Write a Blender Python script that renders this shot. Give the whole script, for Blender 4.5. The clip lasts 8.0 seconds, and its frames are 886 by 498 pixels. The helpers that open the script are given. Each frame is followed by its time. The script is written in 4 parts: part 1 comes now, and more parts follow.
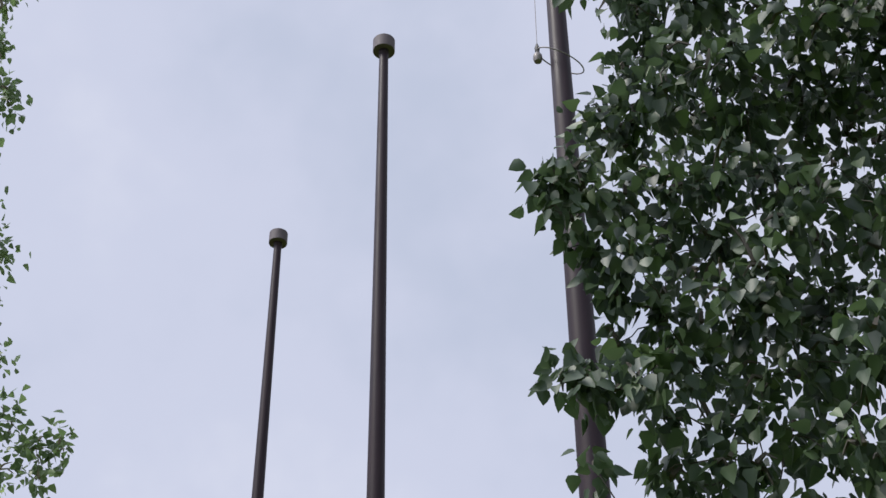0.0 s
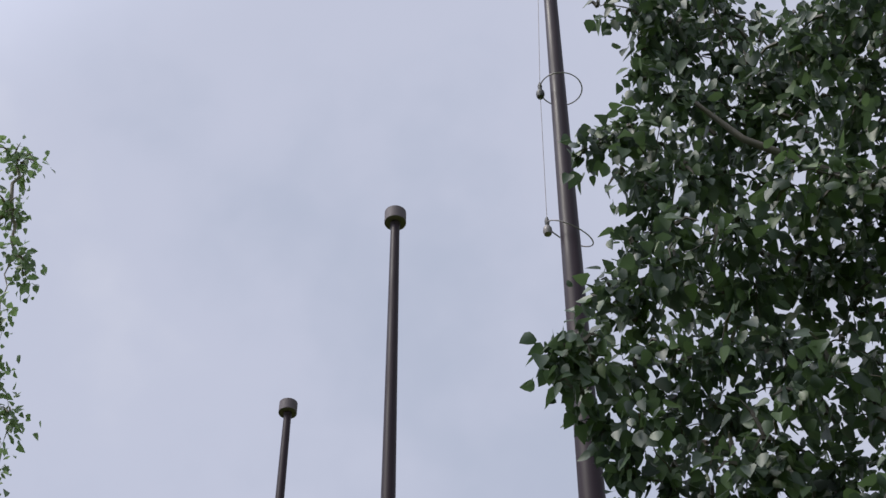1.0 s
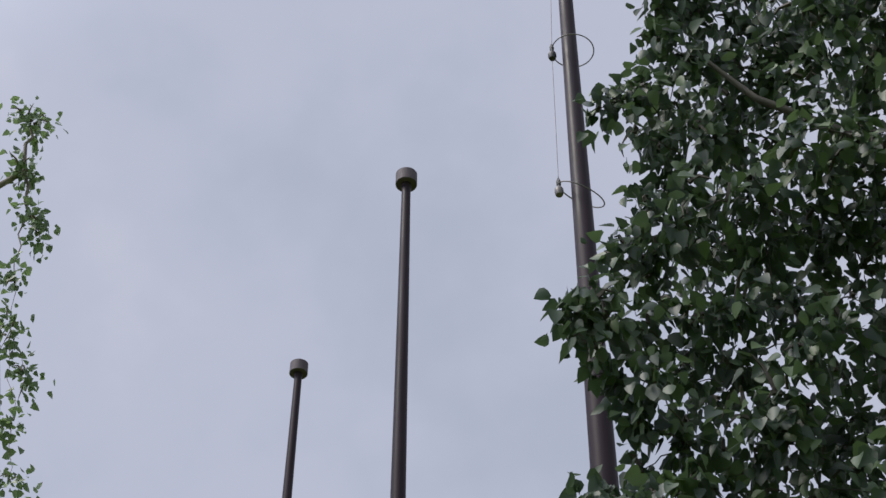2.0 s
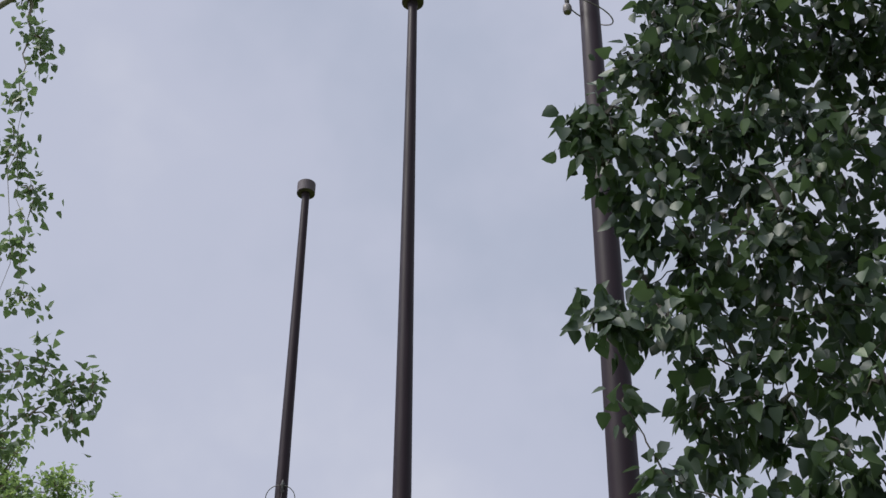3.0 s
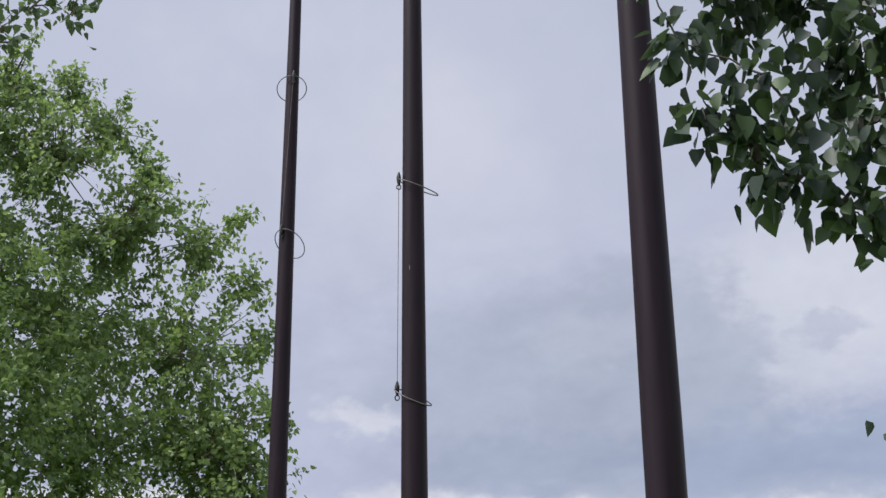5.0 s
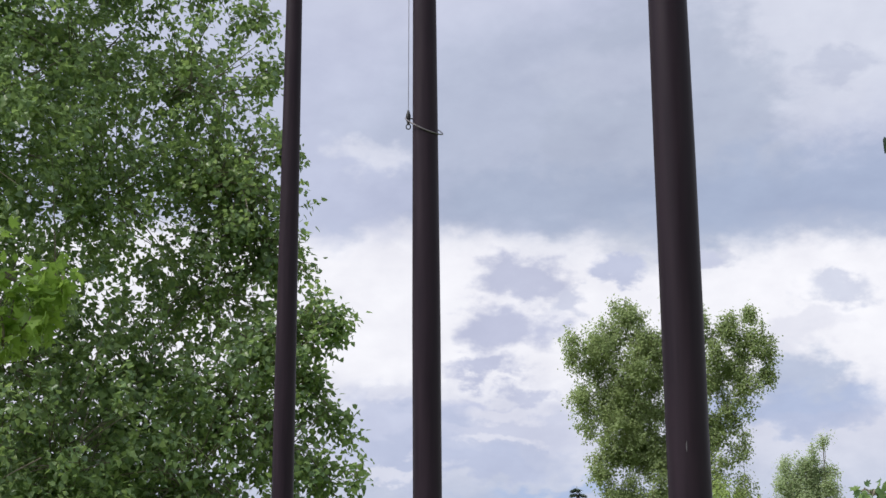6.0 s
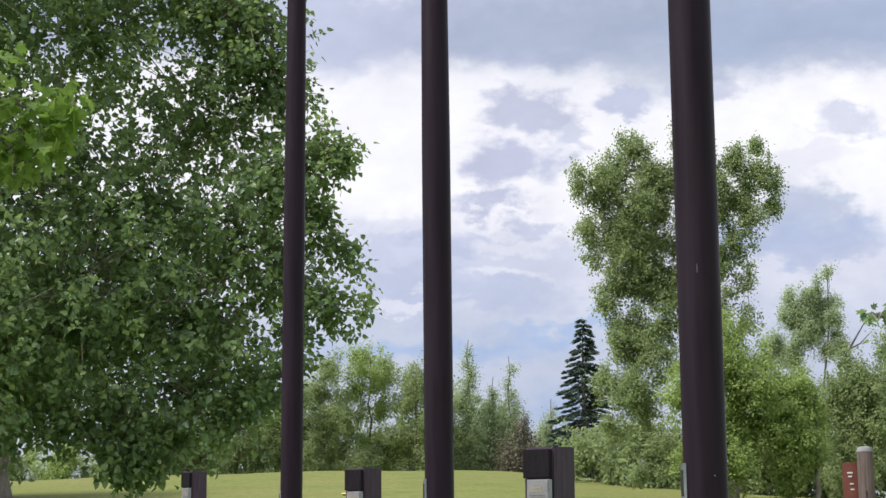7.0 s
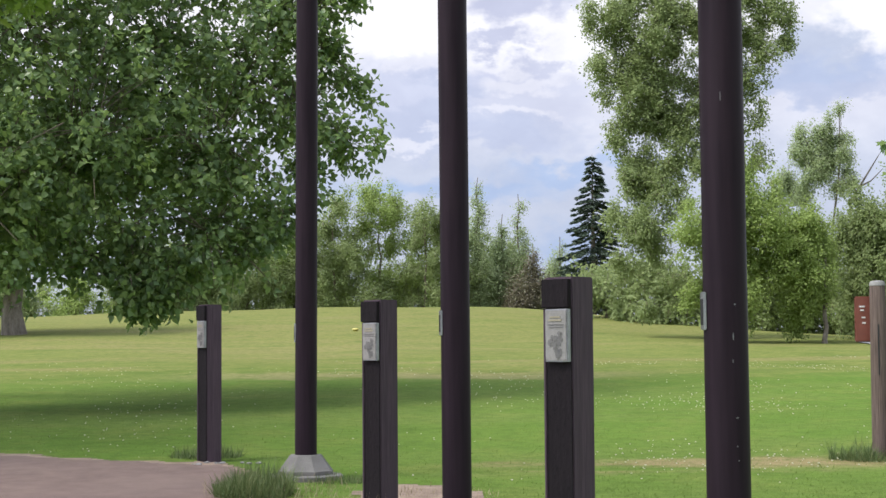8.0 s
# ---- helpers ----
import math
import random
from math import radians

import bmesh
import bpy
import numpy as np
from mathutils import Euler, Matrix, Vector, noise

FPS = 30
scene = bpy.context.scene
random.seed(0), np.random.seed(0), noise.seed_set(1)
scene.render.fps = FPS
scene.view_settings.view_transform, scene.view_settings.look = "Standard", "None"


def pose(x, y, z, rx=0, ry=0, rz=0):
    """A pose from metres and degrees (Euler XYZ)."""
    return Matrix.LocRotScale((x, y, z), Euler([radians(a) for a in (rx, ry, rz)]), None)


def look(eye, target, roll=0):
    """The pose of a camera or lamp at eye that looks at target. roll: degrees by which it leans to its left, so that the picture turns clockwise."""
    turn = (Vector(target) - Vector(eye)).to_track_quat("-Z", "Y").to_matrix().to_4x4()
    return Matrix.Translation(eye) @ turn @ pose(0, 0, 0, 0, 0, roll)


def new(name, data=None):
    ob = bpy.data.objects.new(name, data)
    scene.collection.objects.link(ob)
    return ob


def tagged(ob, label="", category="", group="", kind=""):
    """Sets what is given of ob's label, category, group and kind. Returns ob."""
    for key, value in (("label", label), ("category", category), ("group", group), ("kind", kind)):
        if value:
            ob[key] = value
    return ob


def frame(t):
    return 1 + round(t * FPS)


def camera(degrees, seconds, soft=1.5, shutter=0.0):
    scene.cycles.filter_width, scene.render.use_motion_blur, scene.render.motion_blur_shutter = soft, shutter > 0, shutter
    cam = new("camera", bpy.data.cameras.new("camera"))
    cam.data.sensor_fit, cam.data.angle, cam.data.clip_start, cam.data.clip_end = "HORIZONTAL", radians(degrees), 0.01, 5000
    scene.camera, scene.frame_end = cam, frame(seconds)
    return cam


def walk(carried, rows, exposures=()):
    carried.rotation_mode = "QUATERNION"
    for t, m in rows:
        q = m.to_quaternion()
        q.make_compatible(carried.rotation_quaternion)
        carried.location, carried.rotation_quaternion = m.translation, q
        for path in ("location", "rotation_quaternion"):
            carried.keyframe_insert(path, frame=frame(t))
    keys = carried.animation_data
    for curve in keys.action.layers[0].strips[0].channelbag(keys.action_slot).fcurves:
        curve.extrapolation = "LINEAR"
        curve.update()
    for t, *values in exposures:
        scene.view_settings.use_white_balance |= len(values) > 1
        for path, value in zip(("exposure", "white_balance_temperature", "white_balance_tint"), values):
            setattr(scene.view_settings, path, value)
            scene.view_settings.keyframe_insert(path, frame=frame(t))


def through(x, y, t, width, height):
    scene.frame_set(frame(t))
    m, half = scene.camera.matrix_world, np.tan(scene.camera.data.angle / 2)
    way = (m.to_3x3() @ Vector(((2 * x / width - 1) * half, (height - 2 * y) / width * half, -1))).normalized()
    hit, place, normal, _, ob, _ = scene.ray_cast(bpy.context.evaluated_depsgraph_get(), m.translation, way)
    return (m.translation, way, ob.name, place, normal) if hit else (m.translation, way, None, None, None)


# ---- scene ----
from math import sin, cos, tan, pi

# ---------------------------------------------------------------- camera
# seconds, eye x, y, z, yaw to the left, pitch up, roll
cam = camera(30.2, 8.0, soft=1.5)
PATH = [
    (0, 0.000, -0.000, 1.609, -2.87, 39.73, -0.57),
    (0.5, 0.002, -0.030, 1.593, -2.61, 42.72, -0.18),
    (1, -0.009, -0.058, 1.576, -2.45, 45.63, -0.05),
    (1.2, -0.009, -0.066, 1.562, -2.35, 46.66, 0.19),
    (1.5, -0.018, -0.078, 1.537, -2.21, 47.08, 0.40),
    (1.75, -0.031, -0.087, 1.514, -2.13, 46.09, 0.42),
    (2, -0.043, -0.095, 1.492, -2.07, 44.39, 0.40),
    (2.3, -0.046, -0.102, 1.472, -2.02, 42.11, 0.45),
    (2.5, -0.042, -0.105, 1.462, -1.99, 40.67, 0.53),
    (2.8, -0.045, -0.096, 1.464, -1.88, 39.03, 0.54),
    (3, -0.046, -0.087, 1.479, -1.82, 38.15, 0.48),
    (3.5, -0.032, -0.070, 1.552, -1.68, 35.59, 0.18),
    (3.8, -0.014, -0.039, 1.563, -1.53, 34.06, 0.28),
    (4, -0.012, -0.009, 1.561, -1.56, 32.83, 0.29),
    (4.1, -0.010, 0.008, 1.559, -1.56, 32.05, 0.21),
    (4.4, 0.003, 0.066, 1.550, -1.47, 29.76, -0.26),
    (4.5, 0.007, 0.084, 1.547, -1.41, 28.79, -0.38),
    (4.8, 0.002, 0.132, 1.539, -1.33, 25.82, -0.53),
    (4.9, 0.001, 0.145, 1.536, -1.21, 24.76, -0.55),
    (5, 0.001, 0.154, 1.534, -1.21, 24.03, -0.56),
    (5.1, 0.002, 0.160, 1.532, -1.15, 22.87, -0.56),
    (5.2, 0.003, 0.165, 1.528, -1.13, 21.74, -0.55),
    (5.5, -0.000, 0.181, 1.517, -1.03, 18.70, -0.48),
    (5.75, -0.007, 0.197, 1.506, -0.91, 16.62, -0.39),
    (6, -0.014, 0.212, 1.494, -0.79, 14.84, -0.34),
    (6.3, -0.019, 0.225, 1.477, -0.69, 12.95, -0.39),
    (6.5, -0.020, 0.231, 1.466, -0.65, 11.73, -0.49),
    (6.9, -0.043, 0.214, 1.446, -0.56, 9.46, -0.55),
    (7, -0.048, 0.209, 1.441, -0.56, 9.04, -0.48),
    (7.2, -0.061, 0.206, 1.432, -0.55, 7.75, -0.66),
    (7.5, -0.073, 0.213, 1.420, -0.42, 6.21, -0.46),
    (7.6, -0.074, 0.222, 1.420, -0.41, 5.62, -0.41),
    (7.7, -0.075, 0.235, 1.420, -0.36, 5.18, -0.37),
    (7.8, -0.079, 0.250, 1.418, -0.27, 4.51, -0.35),
    (7.9, -0.090, 0.265, 1.410, -0.27, 3.89, -0.37),
    (8, -0.104, 0.281, 1.400, -0.22, 3.41, -0.41),
]


def aimed(x, y, z, yaw, pitch, roll):
    a, b = radians(yaw), radians(pitch)
    way = Vector((-sin(a) * cos(b), cos(a) * cos(b), sin(b)))
    eye = Vector((x, y, z))
    return look(eye, eye + 2 * way, roll)


walk(cam, [(t, aimed(*p)) for t, *p in PATH],
     exposures=[(0, 0.60), (0.5, 0.48), (1.0, 0.41), (2.3, 0.25), (3.0, 0.32), (3.6, 0.40), (5.0, 0.40), (6.4, 0.58), (7.2, 0.64), (8, 0.74)])

# ---------------------------------------------------------------- world and sun
SUN_AZ, SUN_EL = 246.0, 56.0      # degrees clockwise from +y, and above the horizon

world = bpy.data.worlds.new("sky")
scene.world = world
world.use_nodes = True
wt = world.node_tree
wt.nodes.clear()


class Graph:
    """Short hand for building node trees."""

    def __init__(self, tree):
        self.t = tree

    def node(self, kind, **props):
        n = self.t.nodes.new(kind)
        for k, v in props.items():
            setattr(n, k, v)
        return n

    def put(self, socket, value):
        if isinstance(value, bpy.types.NodeSocket):
            self.t.links.new(value, socket)
        else:
            socket.default_value = value

    def math(self, op, a, b=None, clamp=False):
        n = self.node("ShaderNodeMath", operation=op, use_clamp=clamp)
        self.put(n.inputs[0], a)
        if b is not None:
            self.put(n.inputs[1], b)
        return n.outputs[0]

    def ramp(self, fac, stops, mode="EASE"):
        n = self.node("ShaderNodeValToRGB")
        n.color_ramp.interpolation = mode
        el = n.color_ramp.elements
        while len(el) < len(stops):
            el.new(0.5)
        for e, (p, c) in zip(el, stops):
            e.position = p
            e.color = (*c, 1) if len(c) == 3 else c
        self.put(n.inputs[0], fac)
        return n.outputs[0]

    def span(self, v, a, b, lo=0.0, hi=1.0, smooth=True):
        n = self.node("ShaderNodeMapRange")
        n.interpolation_type = "SMOOTHSTEP" if smooth else "LINEAR"
        self.put(n.inputs[0], v)
        for i, x in zip((1, 2, 3, 4), (a, b, lo, hi)):
            n.inputs[i].default_value = x
        return n.outputs[0]

    def noise(self, vec, scale, detail=4.0, rough=0.55, distort=0.0):
        n = self.node("ShaderNodeTexNoise")
        if vec is not None:
            self.put(n.inputs["Vector"], vec)
        n.inputs["Scale"].default_value, n.inputs["Detail"].default_value = scale, detail
        n.inputs["Roughness"].default_value, n.inputs["Distortion"].default_value = rough, distort
        return n.outputs[0]

    def mix(self, fac, a, b, blend="MIX"):
        n = self.node("ShaderNodeMix", data_type="RGBA", blend_type=blend)
        self.put(n.inputs[0], fac)
        self.put(n.inputs[6], a if isinstance(a, bpy.types.NodeSocket) else (*a, 1))
        self.put(n.inputs[7], b if isinstance(b, bpy.types.NodeSocket) else (*b, 1))
        return n.outputs[2]

    def combine(self, x, y, z):
        n = self.node("ShaderNodeCombineXYZ")
        for s, v in zip(n.inputs, (x, y, z)):
            self.put(s, v)
        return n.outputs[0]


g = Graph(wt)
sky = g.node("ShaderNodeTexSky", sky_type="NISHITA", sun_disc=False)
sky.sun_elevation, sky.sun_rotation = radians(SUN_EL), radians(SUN_AZ)
way = g.node("ShaderNodeTexCoord").outputs["Generated"]
sep = g.node("ShaderNodeSeparateXYZ")
g.put(sep.inputs[0], way)
el_ = g.math("MULTIPLY", g.math("ARCSINE", sep.outputs[2]), 180 / pi)
az_ = g.math("MULTIPLY", g.math("ARCTAN2", sep.outputs[0], sep.outputs[1]), 180 / pi)
flat = g.combine(g.math("MULTIPLY", az_, 0.1), g.math("MULTIPLY", el_, 0.16), 0.0)
billow = g.noise(flat, 2.2, 7.0, 0.58, 0.3)
fine = g.noise(flat, 6.5, 6.0, 0.6, 0.2)
wide = g.noise(way, 3.6, 5.0, 0.55)
wob = g.math("SUBTRACT", billow, 0.5)
wobf = g.math("SUBTRACT", fine, 0.5)
# elevation with a billowing edge
elw = g.math("ADD", g.math("ADD", el_, g.math("MULTIPLY", wob, 2.6)), g.math("MULTIPLY", wobf, 1.3))
# layers of the overcast, from the horizon upwards
PALE, WHITE = (0.535, 0.562, 0.70), (0.87, 0.86, 0.90)
layer = g.ramp(g.math("DIVIDE", elw, 40.0),
               [(0.0, (0.49, 0.53, 0.65)), (0.14, (0.49, 0.53, 0.66)), (0.21, (0.64, 0.65, 0.75)), (0.27, WHITE),
                (0.374, WHITE), (0.393, (0.45, 0.49, 0.63)), (0.47, (0.52, 0.55, 0.69)), (0.60, PALE)])
veil = g.ramp(wide, [(0.32, (0.46, 0.50, 0.625)), (0.52, (0.535, 0.562, 0.69)), (0.70, (0.62, 0.64, 0.745))])
cloud = g.mix(g.span(el_, 20, 30), layer, veil)


def drift(scale, detail):
    n = g.node("ShaderNodeTexNoise")
    g.put(n.inputs["Vector"], flat)
    n.inputs["Scale"].default_value, n.inputs["Detail"].default_value, n.inputs["Roughness"].default_value = scale, detail, 0.6
    parts = g.node("ShaderNodeSeparateColor")
    g.put(parts.inputs[0], n.outputs[1])
    return [g.math("SUBTRACT", parts.outputs[c], 0.5) for c in (0, 1)]


(d1, d2), (e1, e2) = drift(3.1, 3.0), drift(9.0, 6.0)
azd = g.math("ADD", az_, g.math("ADD", g.math("MULTIPLY", d1, 4.2), g.math("MULTIPLY", e1, 2.6)))
eld = g.math("ADD", el_, g.math("ADD", g.math("MULTIPLY", d2, 2.4), g.math("MULTIPLY", e2, 1.7)))


def puff(under, az, el, w, h, colour, soft=0.7, much=0.9):
    """One heap of cloud with a billowing outline, az and el in degrees."""
    u = g.math("DIVIDE", g.math("SUBTRACT", azd, az), w)
    v = g.math("DIVIDE", g.math("SUBTRACT", eld, el), h)
    r = g.math("SQRT", g.math("ADD", g.math("MULTIPLY", u, u), g.math("MULTIPLY", v, v)))
    return g.mix(g.math("MULTIPLY", g.span(r, 1.0 + soft / 2, 1.0 - soft / 2), much), under, colour)


# the dark heap over the white gap: flat base, rounded shoulders, a slope down to the right
cloud = puff(cloud, 15.0, 21.4, 5.0, 3.0, (0.66, 0.68, 0.77), 1.0, 0.85)
cloud = puff(cloud, 5.5, 19.0, 7.6, 3.8, (0.43, 0.47, 0.59), 0.75, 0.80)
cloud = puff(cloud, 8.9, 18.6, 4.5, 4.5, (0.43, 0.47, 0.58), 0.35, 0.70)
cloud = puff(cloud, 5.0, 16.6, 4.4, 1.0, (0.36, 0.41, 0.54), 1.0, 0.75)
cloud = puff(cloud, 14.0, 16.2, 5.4, 1.7, (0.35, 0.41, 0.56), 0.9, 0.80)
cloud = puff(cloud, 7.2, 20.8, 2.6, 0.9, (0.55, 0.58, 0.70), 1.3, 0.55)
cloud = puff(cloud, -2.8, 16.6, 2.6, 1.5, (0.52, 0.55, 0.70), 1.2, 0.65)
cloud = puff(cloud, -2.0, 18.2, 1.2, 0.5, (0.72, 0.73, 0.81), 1.3, 0.7)
cloud = puff(cloud, 15.4, 20.4, 1.0, 0.5, (0.48, 0.51, 0.63), 1.1, 0.7)
# small heaps in the white gap, and the banks below it
for p in [(3.5, 13.8, 1.5, 0.72, (0.49, 0.51, 0.65)), (3.0, 11.9, 1.6, 0.85, (0.48, 0.50, 0.65)), (5.0, 13.0, 0.8, 0.6, (0.58, 0.60, 0.72)),
          (2.2, 10.6, 1.5, 0.38, (0.49, 0.51, 0.66)), (1.5, 9.5, 1.0, 0.35, (0.54, 0.56, 0.71)), (7.2, 14.1, 1.2, 0.42, (0.50, 0.53, 0.68)), (10.0, 14.4, 0.9, 0.35, (0.55, 0.57, 0.70)),
          (-0.8, 8.6, 2.6, 1.3, (0.53, 0.56, 0.71)), (3.4, 8.6, 2.4, 0.8, (0.56, 0.58, 0.71)), (13.2, 10.0, 1.3, 1.2, (0.46, 0.51, 0.65)), (12.6, 9.0, 3.2, 0.7, (0.42, 0.48, 0.66)),
          (1.4, 7.2, 3.8, 0.5, (0.47, 0.51, 0.67)), (14.6, 12.8, 1.4, 0.5, (0.60, 0.62, 0.73)), (3.6, 9.6, 0.8, 0.4, (0.52, 0.54, 0.68))]:
    cloud = puff(cloud, *p, 0.8, 0.92)
for p in [(-0.3, 7.9, 2.0, 0.45), (3.5, 7.7, 1.9, 0.35), (14.2, 8.6, 2.2, 0.4), (0.8, 9.0, 1.2, 0.3)]:
    cloud = puff(cloud, *p, (0.46, 0.50, 0.66), 0.9, 0.7)
for p in [(-0.4, 9.7, 1.5, 0.32), (3.2, 9.2, 1.6, 0.28), (13.2, 11.7, 1.8, 0.38), (2.6, 8.1, 1.4, 0.2), (-1.2, 7.1, 1.8, 0.22)]:
    cloud = puff(cloud, *p, (0.72, 0.72, 0.80), 0.9, 0.7)
for p in [(4.6, 3.4, 1.7, 0.9), (0.5, 5.6, 3.8, 0.4), (5.0, 6.2, 2.6, 0.35)]:
    cloud = puff(cloud, *p, (0.30, 0.42, 0.68), 1.2, 0.6)
# billows within the clouds
shade = g.math("ADD", 0.955, g.math("ADD", g.math("MULTIPLY", wob, 0.34), g.math("MULTIPLY", wobf, 0.16)))
cloud = g.mix(g.span(el_, 30, 20), cloud, g.mix(1.0, cloud, g.combine(shade, shade, g.math("ADD", g.math("MULTIPLY", shade, 0.8), 0.2)), "MULTIPLY"))
# the overcast is brightest overhead and round the veiled sun
a, b = radians(SUN_AZ), radians(SUN_EL)
toward = Vector((sin(a) * cos(b), cos(a) * cos(b), sin(b)))
near_sun = g.node("ShaderNodeVectorMath", operation="DOT_PRODUCT")
g.put(near_sun.inputs[0], way)
near_sun.inputs[1].default_value = toward
dome = g.span(near_sun.outputs["Value"], 0.57, 1.0, 1.0, 4.0)
cloud = g.mix(1.0, cloud, g.combine(dome, dome, dome), "MULTIPLY")
cover = g.node("ShaderNodeBackground")
g.put(cover.inputs[0], cloud)
cover.inputs[1].default_value = 0.79
clear = g.node("ShaderNodeBackground")
g.put(clear.inputs[0], sky.outputs[0])
clear.inputs[1].default_value = 0.1
both = g.node("ShaderNodeMixShader")
both.inputs[0].default_value = 0.93
g.put(both.inputs[1], clear.outputs[0])
g.put(both.inputs[2], cover.outputs[0])
out = g.node("ShaderNodeOutputWorld")
g.put(out.inputs[0], both.outputs[0])

sun = new("sun", bpy.data.lights.new("sun", "SUN"))
sun.data.energy, sun.data.angle, sun.data.color = 2.5, radians(18.0), (1.0, 0.95, 0.86)
sun.matrix_world = look(toward * 80, (0, 0, 0))

# ---------------------------------------------------------------- materials


def material(name):
    m = bpy.data.materials.new(name)
    m.use_nodes = True
    gr = Graph(m.node_tree)
    bsdf = m.node_tree.nodes["Principled BSDF"]
    return m, gr, bsdf


def coords(gr, kind="Object", scale=None):
    v = gr.node("ShaderNodeTexCoord").outputs[kind]
    if scale:
        n = gr.node("ShaderNodeMapping")
        gr.put(n.inputs[0], v)
        n.inputs["Scale"].default_value = scale
        v = n.outputs[0]
    return v


def bump(gr, bsdf, height, strength=0.3, distance=0.01):
    n = gr.node("ShaderNodeBump")
    n.inputs["Strength"].default_value, n.inputs["Distance"].default_value = strength, distance
    gr.put(n.inputs["Height"], height)
    gr.put(bsdf.inputs["Normal"], n.outputs[0])


def surface(name, dark, light, rough=0.6, metal=0.0, scale=8.0, grain=60.0, stretch=None, bumpy=0.2, dist=0.004, spec=0.5):
    m, gr, bsdf = material(name)
    v = coords(gr, scale=stretch)
    big, small = gr.noise(v, scale, 4), gr.noise(v, grain, 3)
    fac = gr.math("ADD", gr.math("MULTIPLY", big, 0.65), gr.math("MULTIPLY", small, 0.35))
    gr.put(bsdf.inputs["Base Color"], gr.ramp(fac, [(0.35, dark), (0.65, light)], "LINEAR"))
    gr.put(bsdf.inputs["Roughness"], gr.span(small, 0.3, 0.7, rough - 0.08, rough + 0.1))
    bsdf.inputs["Metallic"].default_value = metal
    bsdf.inputs["Specular IOR Level"].default_value = spec
    bump(gr, bsdf, small, bumpy, dist)
    return m


def leaf_material(name, deep, mid, bright, shine=0.42, through=0.3, single=0.6):
    m, gr, bsdf = material(name)
    rnd = gr.node("ShaderNodeNewGeometry").outputs["Random Per Island"]
    patch = gr.noise(coords(gr), 0.9, 2)
    fac = gr.math("ADD", gr.math("MULTIPLY", rnd, single), gr.math("MULTIPLY", patch, 1.0 - single))
    col = gr.ramp(fac, [(0.2, deep), (0.5, mid), (0.82, bright)], "LINEAR")
    gr.put(bsdf.inputs["Base Color"], col)
    bsdf.inputs["Roughness"].default_value = shine
    bsdf.inputs["Specular IOR Level"].default_value = 0.45
    tr = gr.node("ShaderNodeBsdfTranslucent")
    gr.put(tr.inputs[0], gr.mix(0.5, col, bright))
    mx = gr.node("ShaderNodeMixShader")
    mx.inputs[0].default_value = through
    gr.put(mx.inputs[1], bsdf.outputs[0])
    gr.put(mx.inputs[2], tr.outputs[0])
    gr.put(m.node_tree.nodes["Material Output"].inputs[0], mx.outputs[0])
    return m


BARK = surface("bark", (0.09, 0.075, 0.06), (0.26, 0.23, 0.19), 0.85, 0, 5, 40, (1, 1, 0.25), 0.8, 0.02)
TWIG = surface("twig_bark", (0.10, 0.085, 0.06), (0.20, 0.17, 0.12), 0.8, 0, 9, 60)
DARK_TWIG = surface("dark_twig_bark", (0.03, 0.026, 0.022), (0.07, 0.06, 0.05), 0.8, 0, 9, 60)
POPLAR = leaf_material("poplar_leaf", (0.108, 0.178, 0.082), (0.190, 0.288, 0.112), (0.305, 0.412, 0.124), 0.32, 0.50)
# the poplar leaf darkened for the near crown, its backlit shade put into colour
SHADED_LEAF = leaf_material("shaded_poplar_leaf", (0.021, 0.036, 0.028), (0.039, 0.064, 0.040), (0.090, 0.140, 0.056), 0.5, 0.30)
# same leaf again, darkened part way for shade on the overhead boughs
HALF_SHADED_LEAF = leaf_material("half_shaded_poplar_leaf", (0.070, 0.105, 0.055), (0.105, 0.160, 0.075), (0.17, 0.25, 0.10), 0.42, 0.42)
MAPLE = leaf_material("maple_leaf", (0.15, 0.26, 0.04), (0.23, 0.37, 0.06), (0.33, 0.47, 0.09), 0.45, 0.55)
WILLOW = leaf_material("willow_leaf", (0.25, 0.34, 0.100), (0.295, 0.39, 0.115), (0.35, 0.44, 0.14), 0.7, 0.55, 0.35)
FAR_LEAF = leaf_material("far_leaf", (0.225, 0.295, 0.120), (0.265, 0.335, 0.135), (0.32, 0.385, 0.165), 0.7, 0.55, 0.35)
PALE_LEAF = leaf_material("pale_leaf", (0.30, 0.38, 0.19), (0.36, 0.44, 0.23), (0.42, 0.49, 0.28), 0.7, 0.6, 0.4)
BROWN_LEAF = leaf_material("brown_leaf", (0.09, 0.075, 0.05), (0.15, 0.13, 0.08), (0.2, 0.2, 0.12))
NEEDLE = leaf_material("spruce_needle", (0.022, 0.040, 0.024), (0.040, 0.066, 0.040), (0.075, 0.110, 0.062), 0.6, 0.1)
GRASS = leaf_material("grass_blade", (0.115, 0.190, 0.036), (0.145, 0.222, 0.046), (0.185, 0.250, 0.062), 0.9, 0.55)
DRY = leaf_material("dry_stalk", (0.20, 0.16, 0.09), (0.32, 0.26, 0.15), (0.45, 0.38, 0.24), 0.7, 0.2)
TUFT = leaf_material("long_grass_blade", (0.055, 0.105, 0.028), (0.095, 0.155, 0.045), (0.19, 0.22, 0.09), 0.7, 0.4)
FLOWER = surface("clover_flower", (0.36, 0.37, 0.24), (0.52, 0.52, 0.38), 0.85)
CONCRETE = surface("concrete", (0.115, 0.110, 0.100), (0.205, 0.197, 0.182), 0.85, 0, 4, 70, None, 0.5, 0.006)
